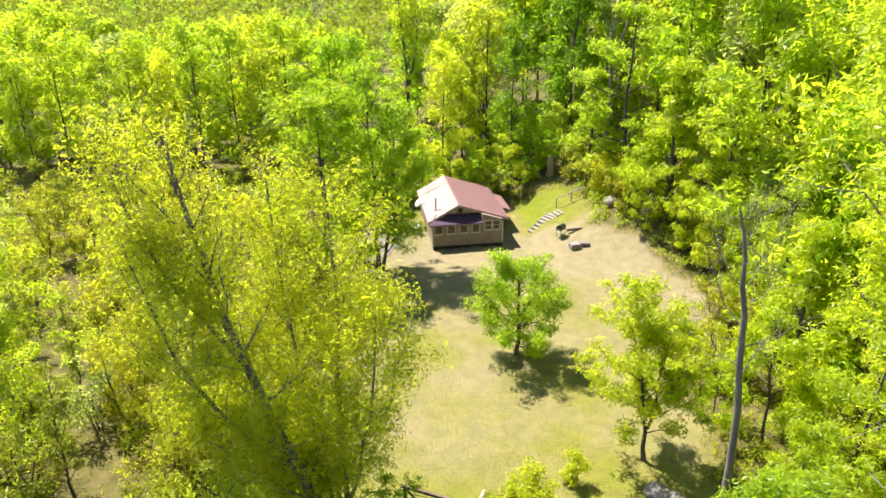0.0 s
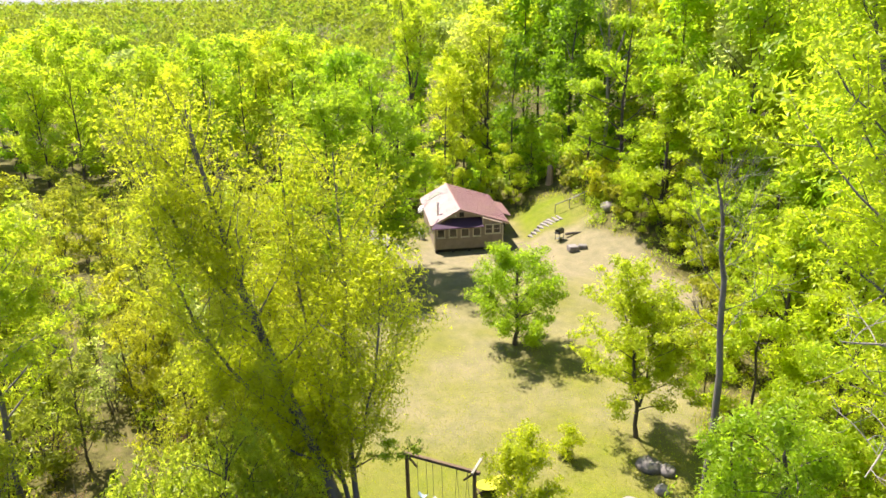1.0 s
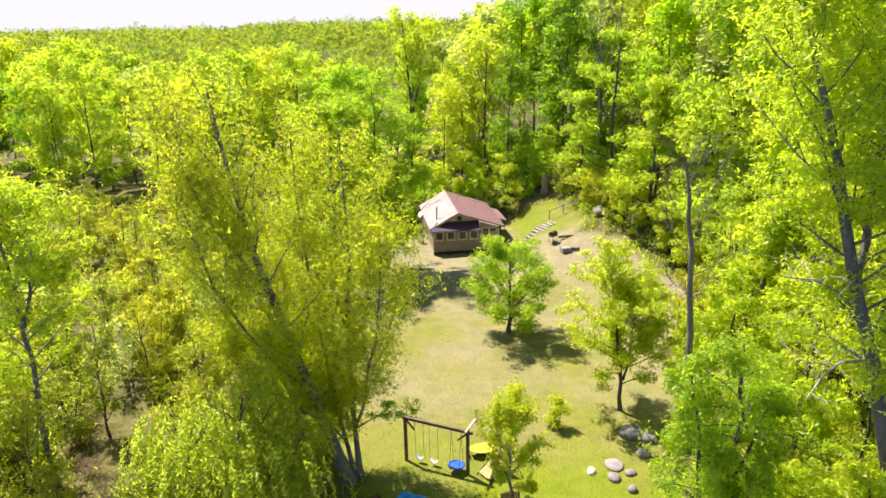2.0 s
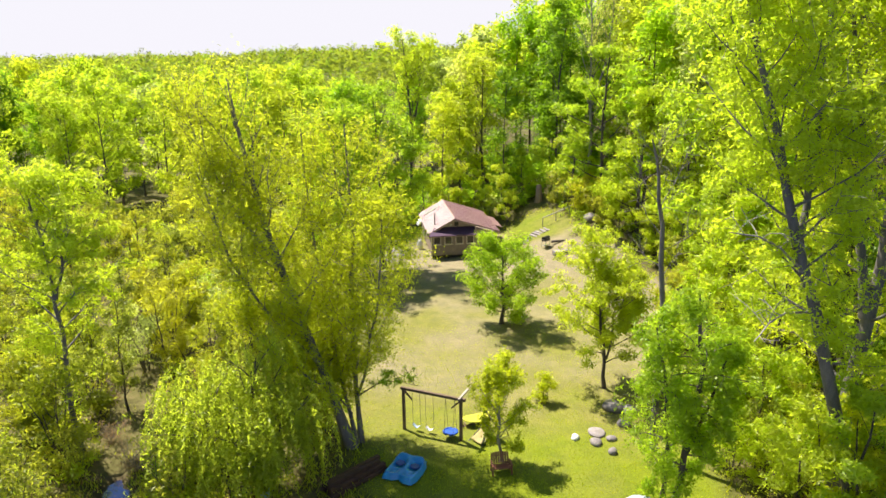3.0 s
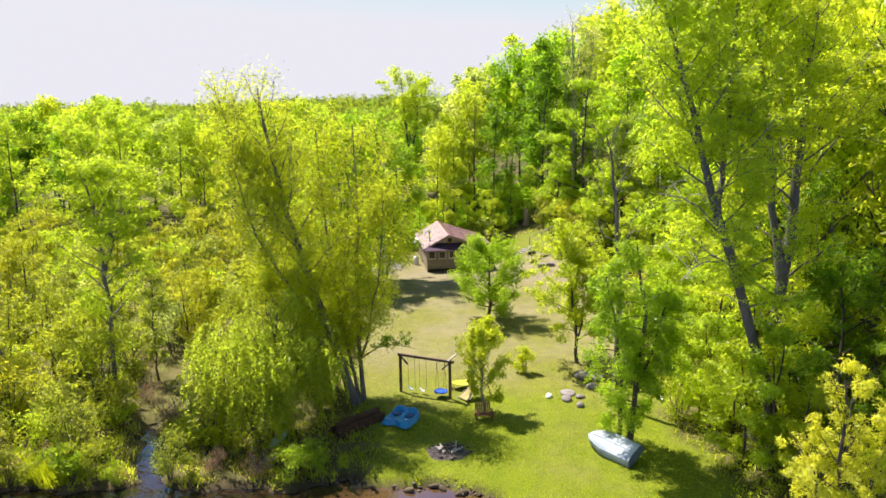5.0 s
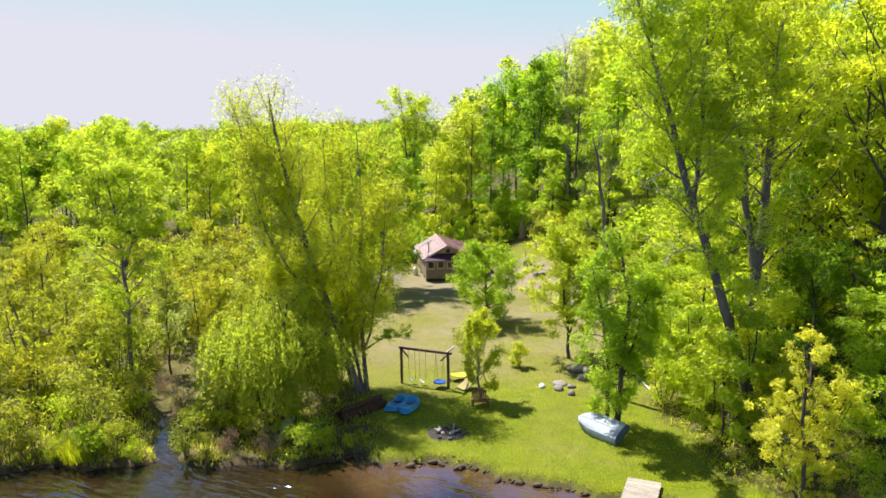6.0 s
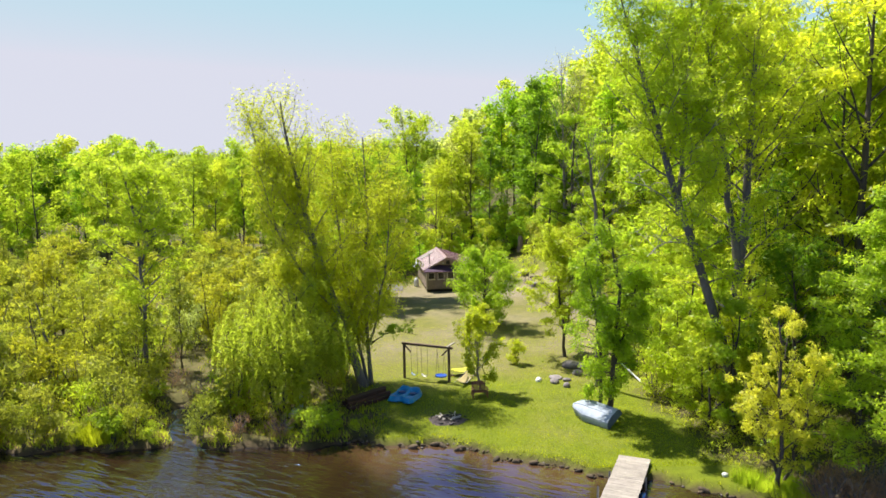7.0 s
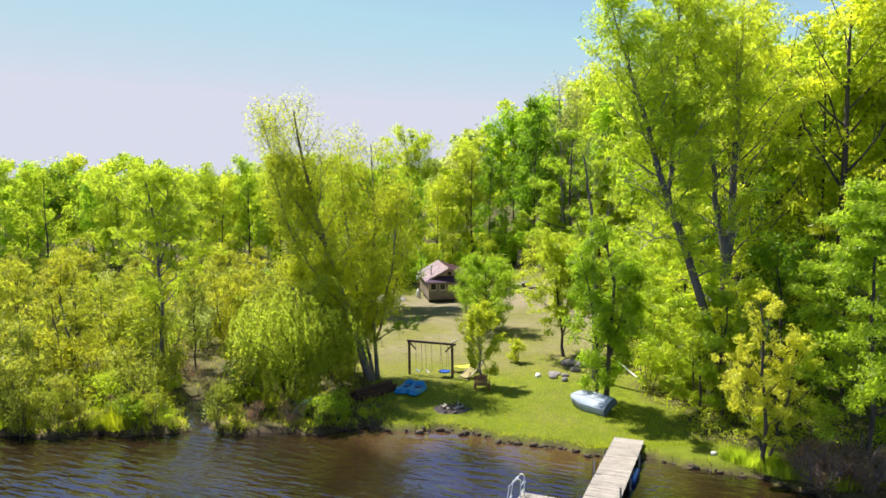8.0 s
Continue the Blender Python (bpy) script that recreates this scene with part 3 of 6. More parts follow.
def build_cabin():
    top = thing("cabin", CABIN, "low tan-sided cabin with a dusty red metal roof", "cabin")
    W, D, G, RX, RZ, EZ, LX, EX = 6.25, 9.6, 0.95, 2.4, 3.42, 1.95, -0.32, 6.95
    sl, sr = (RZ - EZ) / (RX - LX), (RZ - EZ) / (EX - RX)      # slopes of the two roof sides
    zl, zr = EZ + sl * -LX - 0.12, EZ + sr * (EX - W) - 0.12   # wall tops under them
    part("wall", prism([(0, -0.16), (W, -0.16), (W, zr), (RX, RZ - 0.14), (0, zl)], G, D), SIDING, top)
    part("porch_wall", boxed(0, 4.42, 0, G - 0.003, -0.16, 1.88, 0), SIDING, top)
    part("porch_wall", prism([(4.423, -0.16), (W, -0.16), (W, zr), (4.423, RZ - sr * (4.423 - RX) - 0.14)], 0, G - 0.003), SIDING, top)
    # clapboards on the front
    for i in range(17):
        z = -0.12 + i * 0.118
        part("clapboard", prism_x([(-0.002, z), (-0.022, z + 0.004), (-0.008, z + 0.112), (-0.002, z + 0.112)], 0.065, W - 0.065), SIDING, top)
    for x in (0.0, W):
        part("corner_board", boxed(x - 0.06, x + 0.06, -0.035, 0.08, -0.16, 1.86, 0.008), TRIM, top)
    front, back = 0.42, D + 0.35
    left = part("roof_slope", prism([(LX, EZ), (RX, RZ), (RX, RZ - 0.09), (LX, EZ - 0.09)], front, back), ROOF_SUNLIT, top, "pink-grey metal sheeting with the sunlit tone painted in")
    right = part("roof_slope", prism([(RX + 0.003, RZ), (EX, EZ), (EX, EZ - 0.09), (RX + 0.003, RZ - 0.09)], front, back), ROOF, top)
    # raised ribs of the metal sheeting
    for i in range(24):
        y = front + 0.04 + i * (back - front - 0.08) / 23
        part("rib", prism([(LX, EZ + 0.002), (RX - 0.05, RZ - 0.025), (RX - 0.05, RZ - 0.005), (LX, EZ + 0.022)], y - 0.015, y + 0.015), ROOF_SUNLIT, left)
        part("rib", prism([(RX + 0.05, RZ - 0.014), (EX, EZ + 0.002), (EX, EZ + 0.022), (RX + 0.05, RZ + 0.006)], y - 0.015, y + 0.015), ROOF, right)
    part("ridge_cap", prism([(RX - 0.17, RZ - 0.05), (RX, RZ + 0.04), (RX + 0.17, RZ - 0.02), (RX, RZ + 0.015)], front - 0.03, back + 0.03), ROOF, top)
    part("bargeboard", prism([(LX, EZ - 0.092), (RX, RZ - 0.092), (RX, RZ - 0.2), (LX, EZ - 0.2)], front - 0.003, front + 0.04), SOFFIT, top)
    part("bargeboard", prism([(RX, RZ - 0.092), (EX, EZ - 0.092), (EX, EZ - 0.2), (RX, RZ - 0.2)], front - 0.003, front + 0.04), SOFFIT, top)
    part("soffit", prism([(LX + 0.03, EZ - 0.095), (RX, RZ - 0.095), (RX, RZ - 0.12), (LX + 0.03, EZ - 0.12)], front + 0.043, G - 0.003), SOFFIT, top)
    part("gable_panel", prism([(0.75, 2.5), (4.4, 2.5), (RX, RZ - 0.28)], G - 0.03, G - 0.004), SOFFIT, top, "pale brown gable boards")
    part("gable_vent", boxed(RX + 0.02, RX + 0.42, G - 0.07, G - 0.034, 2.56, 2.98, 0.006), DARK, top)
    part("gable_lamp", boxed(RX - 0.42, RX - 0.28, G - 0.15, G - 0.034, 2.62, 2.76, 0.02), WHITE, top)
    # low porch roof over the four front windows
    part("porch_roof", prism_x([(-0.14, 1.88), (G - 0.006, 2.46), (G - 0.006, 2.41), (-0.14, 1.82)], 0.42, 4.5), AWNING, top, "dark purple porch roof over the windows")
    bm = bmesh.new()
    for zt in (0.0, -0.05):
        vs = [bm.verts.new(p) for p in ((-0.3, -0.14, 1.88 + zt), (0.417, -0.14, 1.88 + zt), (0.417, G - 0.006, 2.46 + zt))]
        bm.faces.new(vs if zt == 0 else vs[::-1])
    bm.verts.ensure_lookup_table()
    for a, b in ((0, 1), (1, 2), (2, 0)):
        bm.faces.new((bm.verts[b], bm.verts[a], bm.verts[a + 3], bm.verts[b + 3]))
    part("porch_roof_hip", bm, AWNING, top)
    part("porch_gutter", boxed(-0.3, 4.5, -0.2, -0.143, 1.8, 1.87, 0.01), AWNING, top)
    for x, w in ((0.17, 0.77), (1.27, 0.78), (2.37, 0.79), (3.47, 0.76)):
        window(top, x, 0.95, w, 0.84)
    window(top, 4.6, 1.12, 0.715, 0.9, cross=True)
    window(top, 5.325, 1.12, 0.715, 0.9, cross=True)
    # stove pipe on the sunny slope
    pz = EZ + sl * (0.6 - LX)
    pipe = tube_part("stove_pipe", [(0.6, 2.2, pz - 0.1), (0.6, 2.2, pz + 1.1)], 0.075, STEEL, top, 10)
    tube_part("rain_cap", [(0.6, 2.2, pz + 1.11), (0.6, 2.2, pz + 1.15), (0.6, 2.2, pz + 1.24)], [0.13, 0.13, 0.01], STEEL, pipe, 10)
    part("roof_hatch", prism([(0.25, EZ + sl * (0.25 - LX) + 0.004), (1.65, EZ + sl * (1.65 - LX) + 0.004), (1.65, EZ + sl * (1.65 - LX) + 0.06), (0.25, EZ + sl * (0.25 - LX) + 0.06)], 7.7, 8.5), STEEL, top, "grey raised roof panel")
    # piers, and a solid dark box painted as the shade under the floor
    part("underfloor", boxed(0.3, W - 0.3, 0.3, D - 0.3, -0.85, -0.163, 0), DARK, top, "solid dark box painted as the shade under the floor")
    for x in (0.15, 1.65, 3.15, 4.65, W - 0.15):
        for y in (0.12, D - 0.15):
            part("pier", boxed(x - 0.13, x + 0.13, y - 0.1, y + 0.1, -0.85, -0.163, 0.01), DARK, top)
    # lean-to along the back of the low side
    part("lean_to", boxed(W + 0.003, W + 1.2, 4.4, 8.0, -0.8, 1.5, 0.01), DARK, top)
    part("lean_to_roof", prism([(EX - 0.1, EZ - 0.1), (EX + 0.95, EZ - 0.1 - sr * 1.05), (EX + 0.95, EZ - 0.17 - sr * 1.05), (EX - 0.1, EZ - 0.17)], 3.9, 8.2), ROOF, top)
    return top


build_cabin()


def local(m, x, y, z=0.0, turn=0.0):
    return m @ pose(x, y, z, 0, 0, turn)


def cabin_yard():
    dish = thing("satellite_dish", local(CABIN, -0.003, 6.8, 1.4), "white satellite dish on the cabin's side wall", "satellite dish")
    bm = bmesh.new()
    bmesh.ops.create_uvsphere(bm, u_segments=16, v_segments=8, radius=0.42)
    for v in bm.verts:
        v.co.z = v.co.z * 0.25
    bmesh.ops.transform(bm, matrix=pose(-0.55, -0.1, 0.35, 0, -60, 25), verts=bm.verts)
    part("reflector", bm, WHITE, dish, smooth=True)
    tube_part("mast", [(0, 0, 0), (-0.4, 0, 0.05), (-0.5, -0.05, 0.3)], 0.03, STEEL, dish)
    tank = thing("gas_tank", local(CABIN, -0.75, 4.4, -0.66), "white gas tank beside the cabin wall", "gas tank")
    pts = [(0, 0, 0.02), (0, 0, 0.12), (0, 0, 0.9), (0, 0, 1.05), (0, 0, 1.14)]
    tube_part("body", pts, [0.2, 0.3, 0.3, 0.2, 0.02], WHITE, tank, 14)
    tube_part("collar", [(0, 0, 1.1), (0, 0, 1.24)], 0.13, WHITE, tank, 10)
    step = thing("doorstep", local(CABIN, 6.65, 1.0, -0.66), "pale stone step by the cabin's side", "step")
    part("slab", boxed(-0.1, 0.6, 0, 0.9, -0.05, 0.2, 0.03), STONE, step)


cabin_yard()

# ---- trees and shrubs ----
def hero_trees():
    maple = tree("maple_tree", 11, at(-4.2, 22.0), "tall leaning maple with several trunks and olive spring leaves", "tree", LEAF["budding"], BARK_GREY,
         [([(-0.2, -0.2, -0.2), (-1.4, -0.2, 4), (-2.9, -0.2, 8.6), (-3.9, -0.2, 12.0), (-4.5, 0.0, 15.0), (-4.9, 0.2, 18.0)], 0.26),
          ([(0.2, 0.3, -0.2), (-0.2, 0.8, 5), (0.1, 1.3, 10), (-0.1, 1.8, 15.8)], 0.14),
          ([(0, 0.1, -0.2), (-1.0, 0.9, 4.5), (-1.8, 1.5, 9), (-2.2, 2.0, 15.6)], 0.11),
          ([(-1.6, -0.3, 4.6), (-3.4, -0.9, 7), (-5.2, -1.2, 10), (-6.2, -1.2, 14.2)], 0.09),
          ([(-3.2, -0.3, 9.6), (-4.9, -0.3, 12), (-6.2, -0.2, 14.6), (-6.9, 0.0, 17.2)], 0.09),
          ([(-1.0, -0.1, 3.0), (-3.2, -0.5, 4.8), (-5.4, -0.6, 7.0)], 0.06),
          ([(0.1, 0.5, 2.6), (0.8, 0.2, 5.0), (1.5, -0.6, 8.2), (1.8, -1.2, 12)], 0.07),
          ([(-0.2, 0.2, 1.6), (-1.6, 1.0, 3.2), (-3.0, 1.2, 4.6)], 0.05)],
         leaves=72000, size=0.137, spread=0.74, flat=0.9, per=20, airy=0.75, girth=0.3, limbs=22, first=0.2, reach=(3.0, 2.9, 3.1, 2.6, 2.2, 2.2, 2.5, 1.8), angle=56, rise=0.7, subs=6)
    rng = np.random.default_rng(40)
    low = stem(rng, [(0.2, 0.3, 2.6), (1.6, 0.1, 3.6), (3.3, -0.2, 3.3)], 0.04, 0.01, 7)
    thick, thin, tips = grow(rng, [low], limbs=9, first=0.4, reach=0.8, angle=65, rise=-0.4, subs=2, wob=0.15)
    wood(maple, [tubes(thick, 4), tubes(thin, 3)], BARK, "branch")
    p, tuft = clumps(rng, tips, 520, 0.26, 0.7, 12)
    v, f = leaf_quads(rng, p, 0.15, 0.3, out=tuft * 0.5)
    mesh_object("leaves", v, f, LEAF["fresh"], maple)
    oak = tree("oak_tree", 12, at(17.3, 15.6), "big oak with a grey leaning trunk and fresh yellow-green leaves", "tree", LEAF["spring"], BARK_GREY,
         [([(0, 0, -0.3), (-1.9, -0.7, 5.6), (-3.6, -1.2, 8.9), (-4.5, -1.3, 12.0), (-5.4, -1.4, 14.4), (-5.7, -1.1, 17.0), (-6.7, -0.6, 20.0), (-7.4, -0.1, 22.6)], 0.28),
          ([(-4.4, -1.2, 11.5), (-4.0, -0.3, 14.5), (-3.7, 0.3, 18.0), (-3.4, 0.7, 23.0)], 0.15)],
         leaves=27000, size=0.175, spread=0.7, flat=0.45, per=24, limbs=34, first=0.24, girth=0.3, reach=(3.0, 3.2), angle=66, rise=0.35, subs=6)
    rng = np.random.default_rng(41)
    for a, b, c in (((-4.3, -1.3, 11.4), (-5.9, -1.9, 12.8), (-7.5, -2.4, 13.1)), ((-3.9, -1.2, 9.8), (-5.4, -2.2, 10.1), (-6.5, -2.9, 9.4))):
        bare = stem(rng, [a, b, c], 0.05, 0.015, 7)
        thick, thin, tips = grow(rng, [bare], limbs=6, first=0.35, reach=1.3, angle=60, rise=-0.3, subs=3, wob=0.2)
        tagged(wood(oak, [tubes(thick, 5), tubes(thin, 3)], BARK_PALE, "branch"), "bare pale dead lower branch")
    tree("oak_tree", 13, at(16.5, 17.0), "tall oak with a grey forked trunk and yellow-green leaves", "tree", LEAF["spring"], BARK_GREY,
         [([(0, 0, -0.3), (0.3, 0, 5), (1.1, 0, 12.9), (1.0, 0, 17), (1.4, 0.2, 23.4)], 0.36), ([(0.6, 0, 8.5), (-0.3, 0, 13.6), (-0.8, 0.1, 17.4), (-1.8, 0.4, 22.6)], 0.2)],
         leaves=24000, size=0.18, spread=0.74, flat=0.45, per=24, limbs=28, first=0.22, girth=0.3, reach=(4.0, 3.5), angle=64, rise=0.35, subs=6)
    tree("linden_tree", 14, at(10.1, 17.0), "leafy bright green tree with slim trunks behind the boat", "tree", LEAF["fresh"], BARK,
         [([(0, 0, -0.2), (0.1, -1.0, 4.5), (-0.1, -2.0, 7.5), (-1.0, -3.6, 10.9)], 0.15), ([(-0.5, 0.1, -0.2), (-0.7, -1.0, 3.8), (-1.3, -1.6, 6.4), (-2.0, -2.4, 9.2)], 0.11), ([(0.1, -0.7, 3), (0.6, -1.4, 5.6), (1.1, -1.6, 8.2)], 0.08)],
         leaves=14500, size=0.17, spread=0.44, flat=1.3, per=30, girth=0.35, limbs=24, first=0.12, reach=(1.7, 1.6, 1.3), angle=62, rise=-0.9, subs=4, shape="column")
    tree("young_maple", 15, at(9.5, 28.0), "slim young maple with yellow-green leaves on the lawn edge", "tree", LEAF["yellow"], BARK,
         [([(0, 0, -0.2), (-0.3, 0, 4), (-1.0, 0.1, 8.0)], 0.12), ([(0.0, 0, 1.8), (0.4, 0.1, 4.2), (0.6, 0.1, 6.4)], 0.06)],
         leaves=15000, size=0.18, spread=0.55, flat=0.45, per=40, girth=0.35, limbs=22, first=0.2, reach=(2.9, 1.8), angle=66, rise=0.2, subs=4)
    tree("lawn_tree", 16, at(4.25, 38.1), "round green young tree standing alone on the lawn", "tree", LEAF["fresh"], BARK,
         [([(0, 0, -0.2), (0.05, 0, 2.2), (0.0, 0, 5.1)], 0.17)],
         leaves=13500, size=0.17, spread=0.55, flat=0.7, per=45, girth=0.35, limbs=28, first=0.16, reach=2.75, angle=76, rise=0.35, subs=4)
    tree("planted_tree", 17, at(2.9, 20.4), "slender young tree with light green leaves by a bench", "tree", LEAF["yellow"], BARK_PALE,
         [([(0, 0, -0.2), (-0.05, 0, 2.0), (-0.1, 0, 4.4)], 0.08)],
         leaves=5600, size=0.15, spread=0.3, flat=1.0, per=26, girth=0.35, limbs=22, first=0.2, reach=1.7, angle=54, rise=0.7, subs=4)
    tree("dead_tree", 18, at(10.4, 21.2), "bare dark dead tree with fine pale broken twigs", "tree", LEAF["grey"], BARK_DEAD,
         [([(0, 0, -0.2), (-0.1, -0.1, 6), (-0.3, -0.1, 11), (-0.6, 0.0, 13.4), (-1.0, 0.1, 15.2)], 0.17)],
         leaves=0, limbs=13, first=0.4, reach=2.3, angle=62, rise=0.5, subs=14, twig=0.6, wob=0.2, split=BARK_DEAD)
    tree("shore_tree", 19, at(15.2, 7.4), "small tree with bronze-yellow new leaves at the shore", "tree", LEAF["bronze"], BARK,
         [([(0, 0, -0.2), (-0.3, -0.6, 3), (-1.0, -1.4, 7.9)], 0.11), ([(0.2, 0.1, -0.2), (0.6, -0.5, 3), (0.8, -1.3, 6.0)], 0.08), ([(-0.1, 0.0, 0.8), (-1.1, -0.6, 3), (-1.8, -1.0, 5.0)], 0.06)],
         leaves=8200, size=0.14, spread=0.28, flat=0.8, per=36, girth=0.35, limbs=18, first=0.2, reach=(1.8, 1.4, 1.3), angle=58, rise=0.4, subs=4)
    tree("shore_maple", 20, at(19.7, 6.7), "maple with layered bright green branches by the water", "tree", LEAF["fresh"], BARK,
         [([(0, 0, -0.2), (-0.1, 0, 6), (-0.3, 0, 12.8)], 0.13)],
         leaves=23000, size=0.175, spread=0.7, flat=0.3, per=50, girth=0.28, limbs=32, first=0.2, reach=4.3, angle=80, rise=0.12, subs=5, shape="cone")
    tree("house_tree", 21, at(-5.6, 52.2), "bright green maple beside the cabin", "tree", LEAF["fresh"], BARK,
         [([(0, 0, -0.2), (0.1, 0, 5), (-0.4, 0.3, 15.6)], 0.22), ([(0.3, 0, -0.2), (1.3, 0.2, 5), (1.8, 0, 12)], 0.15)],
         leaves=16000, size=0.25, spread=0.85, flat=0.6, per=75, limbs=20, first=0.14, reach=(4.9, 4.0), angle=68, rise=0.3, subs=5)
    tree("house_tree", 24, at(-9.2, 48.6), "green maple at the edge of the clearing near the cabin", "tree", LEAF["lime"], BARK,
         [([(0, 0, -0.2), (0.3, 0, 6), (0.1, 0.3, 14.5)], 0.2)],
         leaves=13500, size=0.25, spread=0.85, flat=0.6, per=60, girth=0.35, limbs=24, first=0.1, reach=4.1, angle=66, rise=0.35, subs=4)
    tree("slim_tree", 22, at(-18.2, 22.0), "slender marsh tree with a grey trunk and thin light foliage", "tree", LEAF["lime"], BARK_GREY,
         [([(0, 0, -0.2), (0.0, 0, 5.2), (-0.2, 0.3, 8.5), (-0.9, 0.4, 13.8)], 0.15), ([(-0.1, 0.2, 7.8), (0.5, 0.4, 10), (0.6, 0.3, 13.2)], 0.08)],
         leaves=12000, size=0.17, spread=0.6, flat=0.5, per=50, limbs=20, first=0.32, reach=(3.0, 2.2), angle=64, rise=0.3, subs=4)
    tree("bare_marsh_tree", 25, at(-23.6, 20.6), "broken grey dead trunk standing in the marsh", "tree", LEAF["grey"], BARK_DEAD,
         [([(0, 0, -0.2), (-0.1, 0, 3), (-0.6, 0, 6.0)], 0.13)], leaves=0, limbs=5, first=0.5, reach=0.8, angle=60, rise=0.3, subs=2, wob=0.2)
    tree("lone_tree", 23, at(-4.7, 85), "tall slender tree rising above the woods behind the cabin", "tree", LEAF["lime"], BARK,
         [([(0, 0, -0.2), (0.3, 0, 10), (-0.6, 0, 20.8)], 0.25), ([(0.3, 0, 9), (1.5, 0, 14), (1.8, 0, 19)], 0.15)],
         leaves=5600, size=0.31, spread=0.95, flat=0.6, per=44, girth=0.35, limbs=24, first=0.36, reach=(4.6, 3.6), angle=60, rise=0.4, subs=3)
    tree("silver_tree", 26, at(17.2, 73.5), "tall pale half-leafed tree with fine silvery twigs", "tree", LEAF["grey"], BARK_PALE,
         [([(0, 0, -0.2), (-0.2, 0, 10), (-0.6, 0, 23.5)], 0.24), ([(0, 0, 9.5), (1.6, 0, 15), (2.0, 0, 21.5)], 0.14)],
         leaves=3600, size=0.2, spread=0.8, flat=0.9, per=18, limbs=22, first=0.4, reach=(3.2, 2.4), angle=50, rise=0.6, subs=7)


hero_trees()


def willow(m):
    rng = np.random.default_rng(31)
    top = thing("willow_tree", m, "weeping willow with light green hanging strands at the shore", "tree")
    lines = [stem(rng, [(0, 0, -0.2), (0.3, 0.1, 3.0), (1.0, 0.3, 6.9)], 0.2), stem(rng, [(-0.3, 0.1, -0.2), (-1.0, 0.2, 2.5), (-1.7, 0.1, 5.0)], 0.14), stem(rng, [(0.2, 0.1, 1.5), (1.5, -0.2, 3.0), (2.2, -0.3, 4.6)], 0.09)]
    thick, thin, tips = grow(rng, lines, limbs=15, first=0.25, reach=2.3, angle=60, rise=0.25, subs=3)
    wood(top, [tubes(thick, 6), tubes(thin, 3)], BARK)
    pts = []
    for _ in range(960):
        c = tips[rng.integers(len(tips))] + rng.normal(0, 0.4, 3)
        ln = min(c[2] - 0.3, rng.uniform(0.5, 2.6))
        if ln < 0.3:
            continue
        k = int(ln * 20)
        u = np.linspace(0, 1, k)
        o = c[:2] / (np.linalg.norm(c[:2]) + 0.1) * 0.5
        pts.append(np.stack([c[0] + o[0] * u ** 0.6 + 0.05 * rng.normal(0, 1, k), c[1] + o[1] * u ** 0.6 + 0.05 * rng.normal(0, 1, k), c[2] - ln * u + 0.25 * np.sin(u * 3)], 1))
    p = np.concatenate(pts)
    v, f = leaf_quads(rng, p, 0.21, 0.3, 0.28, hang=2.2)
    mesh_object("crown", v, f, LEAF["willow"], top)
    return top


willow(at(-8.6, 17.4))


def shrub(seed, leaf, h, reach, leaves, size, label, name="shrub", per=45):
    """A bush of several stems with leafy tufts."""
    rng = np.random.default_rng(seed)
    top = thing(name, Matrix(), label, "shrub")
    thick, tips = [], []
    for i in range(5):
        a = i * 1.257 + rng.uniform(-0.3, 0.3)
        t = rng.uniform(0.2, 0.6) * reach
        c, d = math.cos(a), math.sin(a)
        st = stem(rng, [(0.1 * c, 0.1 * d, -0.1), (t * 0.5 * c, t * 0.5 * d, h * 0.5), (t * c, t * d, h * rng.uniform(0.65, 1.0))], 0.035, 0.01, 5)
        k, _, p = grow(rng, [st], limbs=3, first=0.15, reach=reach * 0.6, angle=55, rise=0.5, subs=0)
        thick += [k[0]] + [(q[::2], r[::2]) for q, r in k[1:]]
        tips.append(p)
    wood(top, [tubes(thick, 3)], BARK)
    p, tuft = clumps(rng, np.concatenate(tips), leaves, 0.34 * reach, 0.8, per)
    p[:, 2] = np.maximum(p[:, 2], 0.1)
    v, f = leaf_quads(rng, p, size, 0.35, out=tuft * 0.55)
    mesh_object("crown", v, f, leaf, top)
    return top


def scatter(protos, spots, group):
    """The first spot of each kind takes the original, the others take copies."""
    first = {}
    for k, m in spots:
        if k in first:
            tagged(copy_thing(protos[k], m), group=group)
        else:
            first[k] = m
    for k, m in first.items():
        protos[k].matrix_basis = m
        tagged(protos[k], group=group)


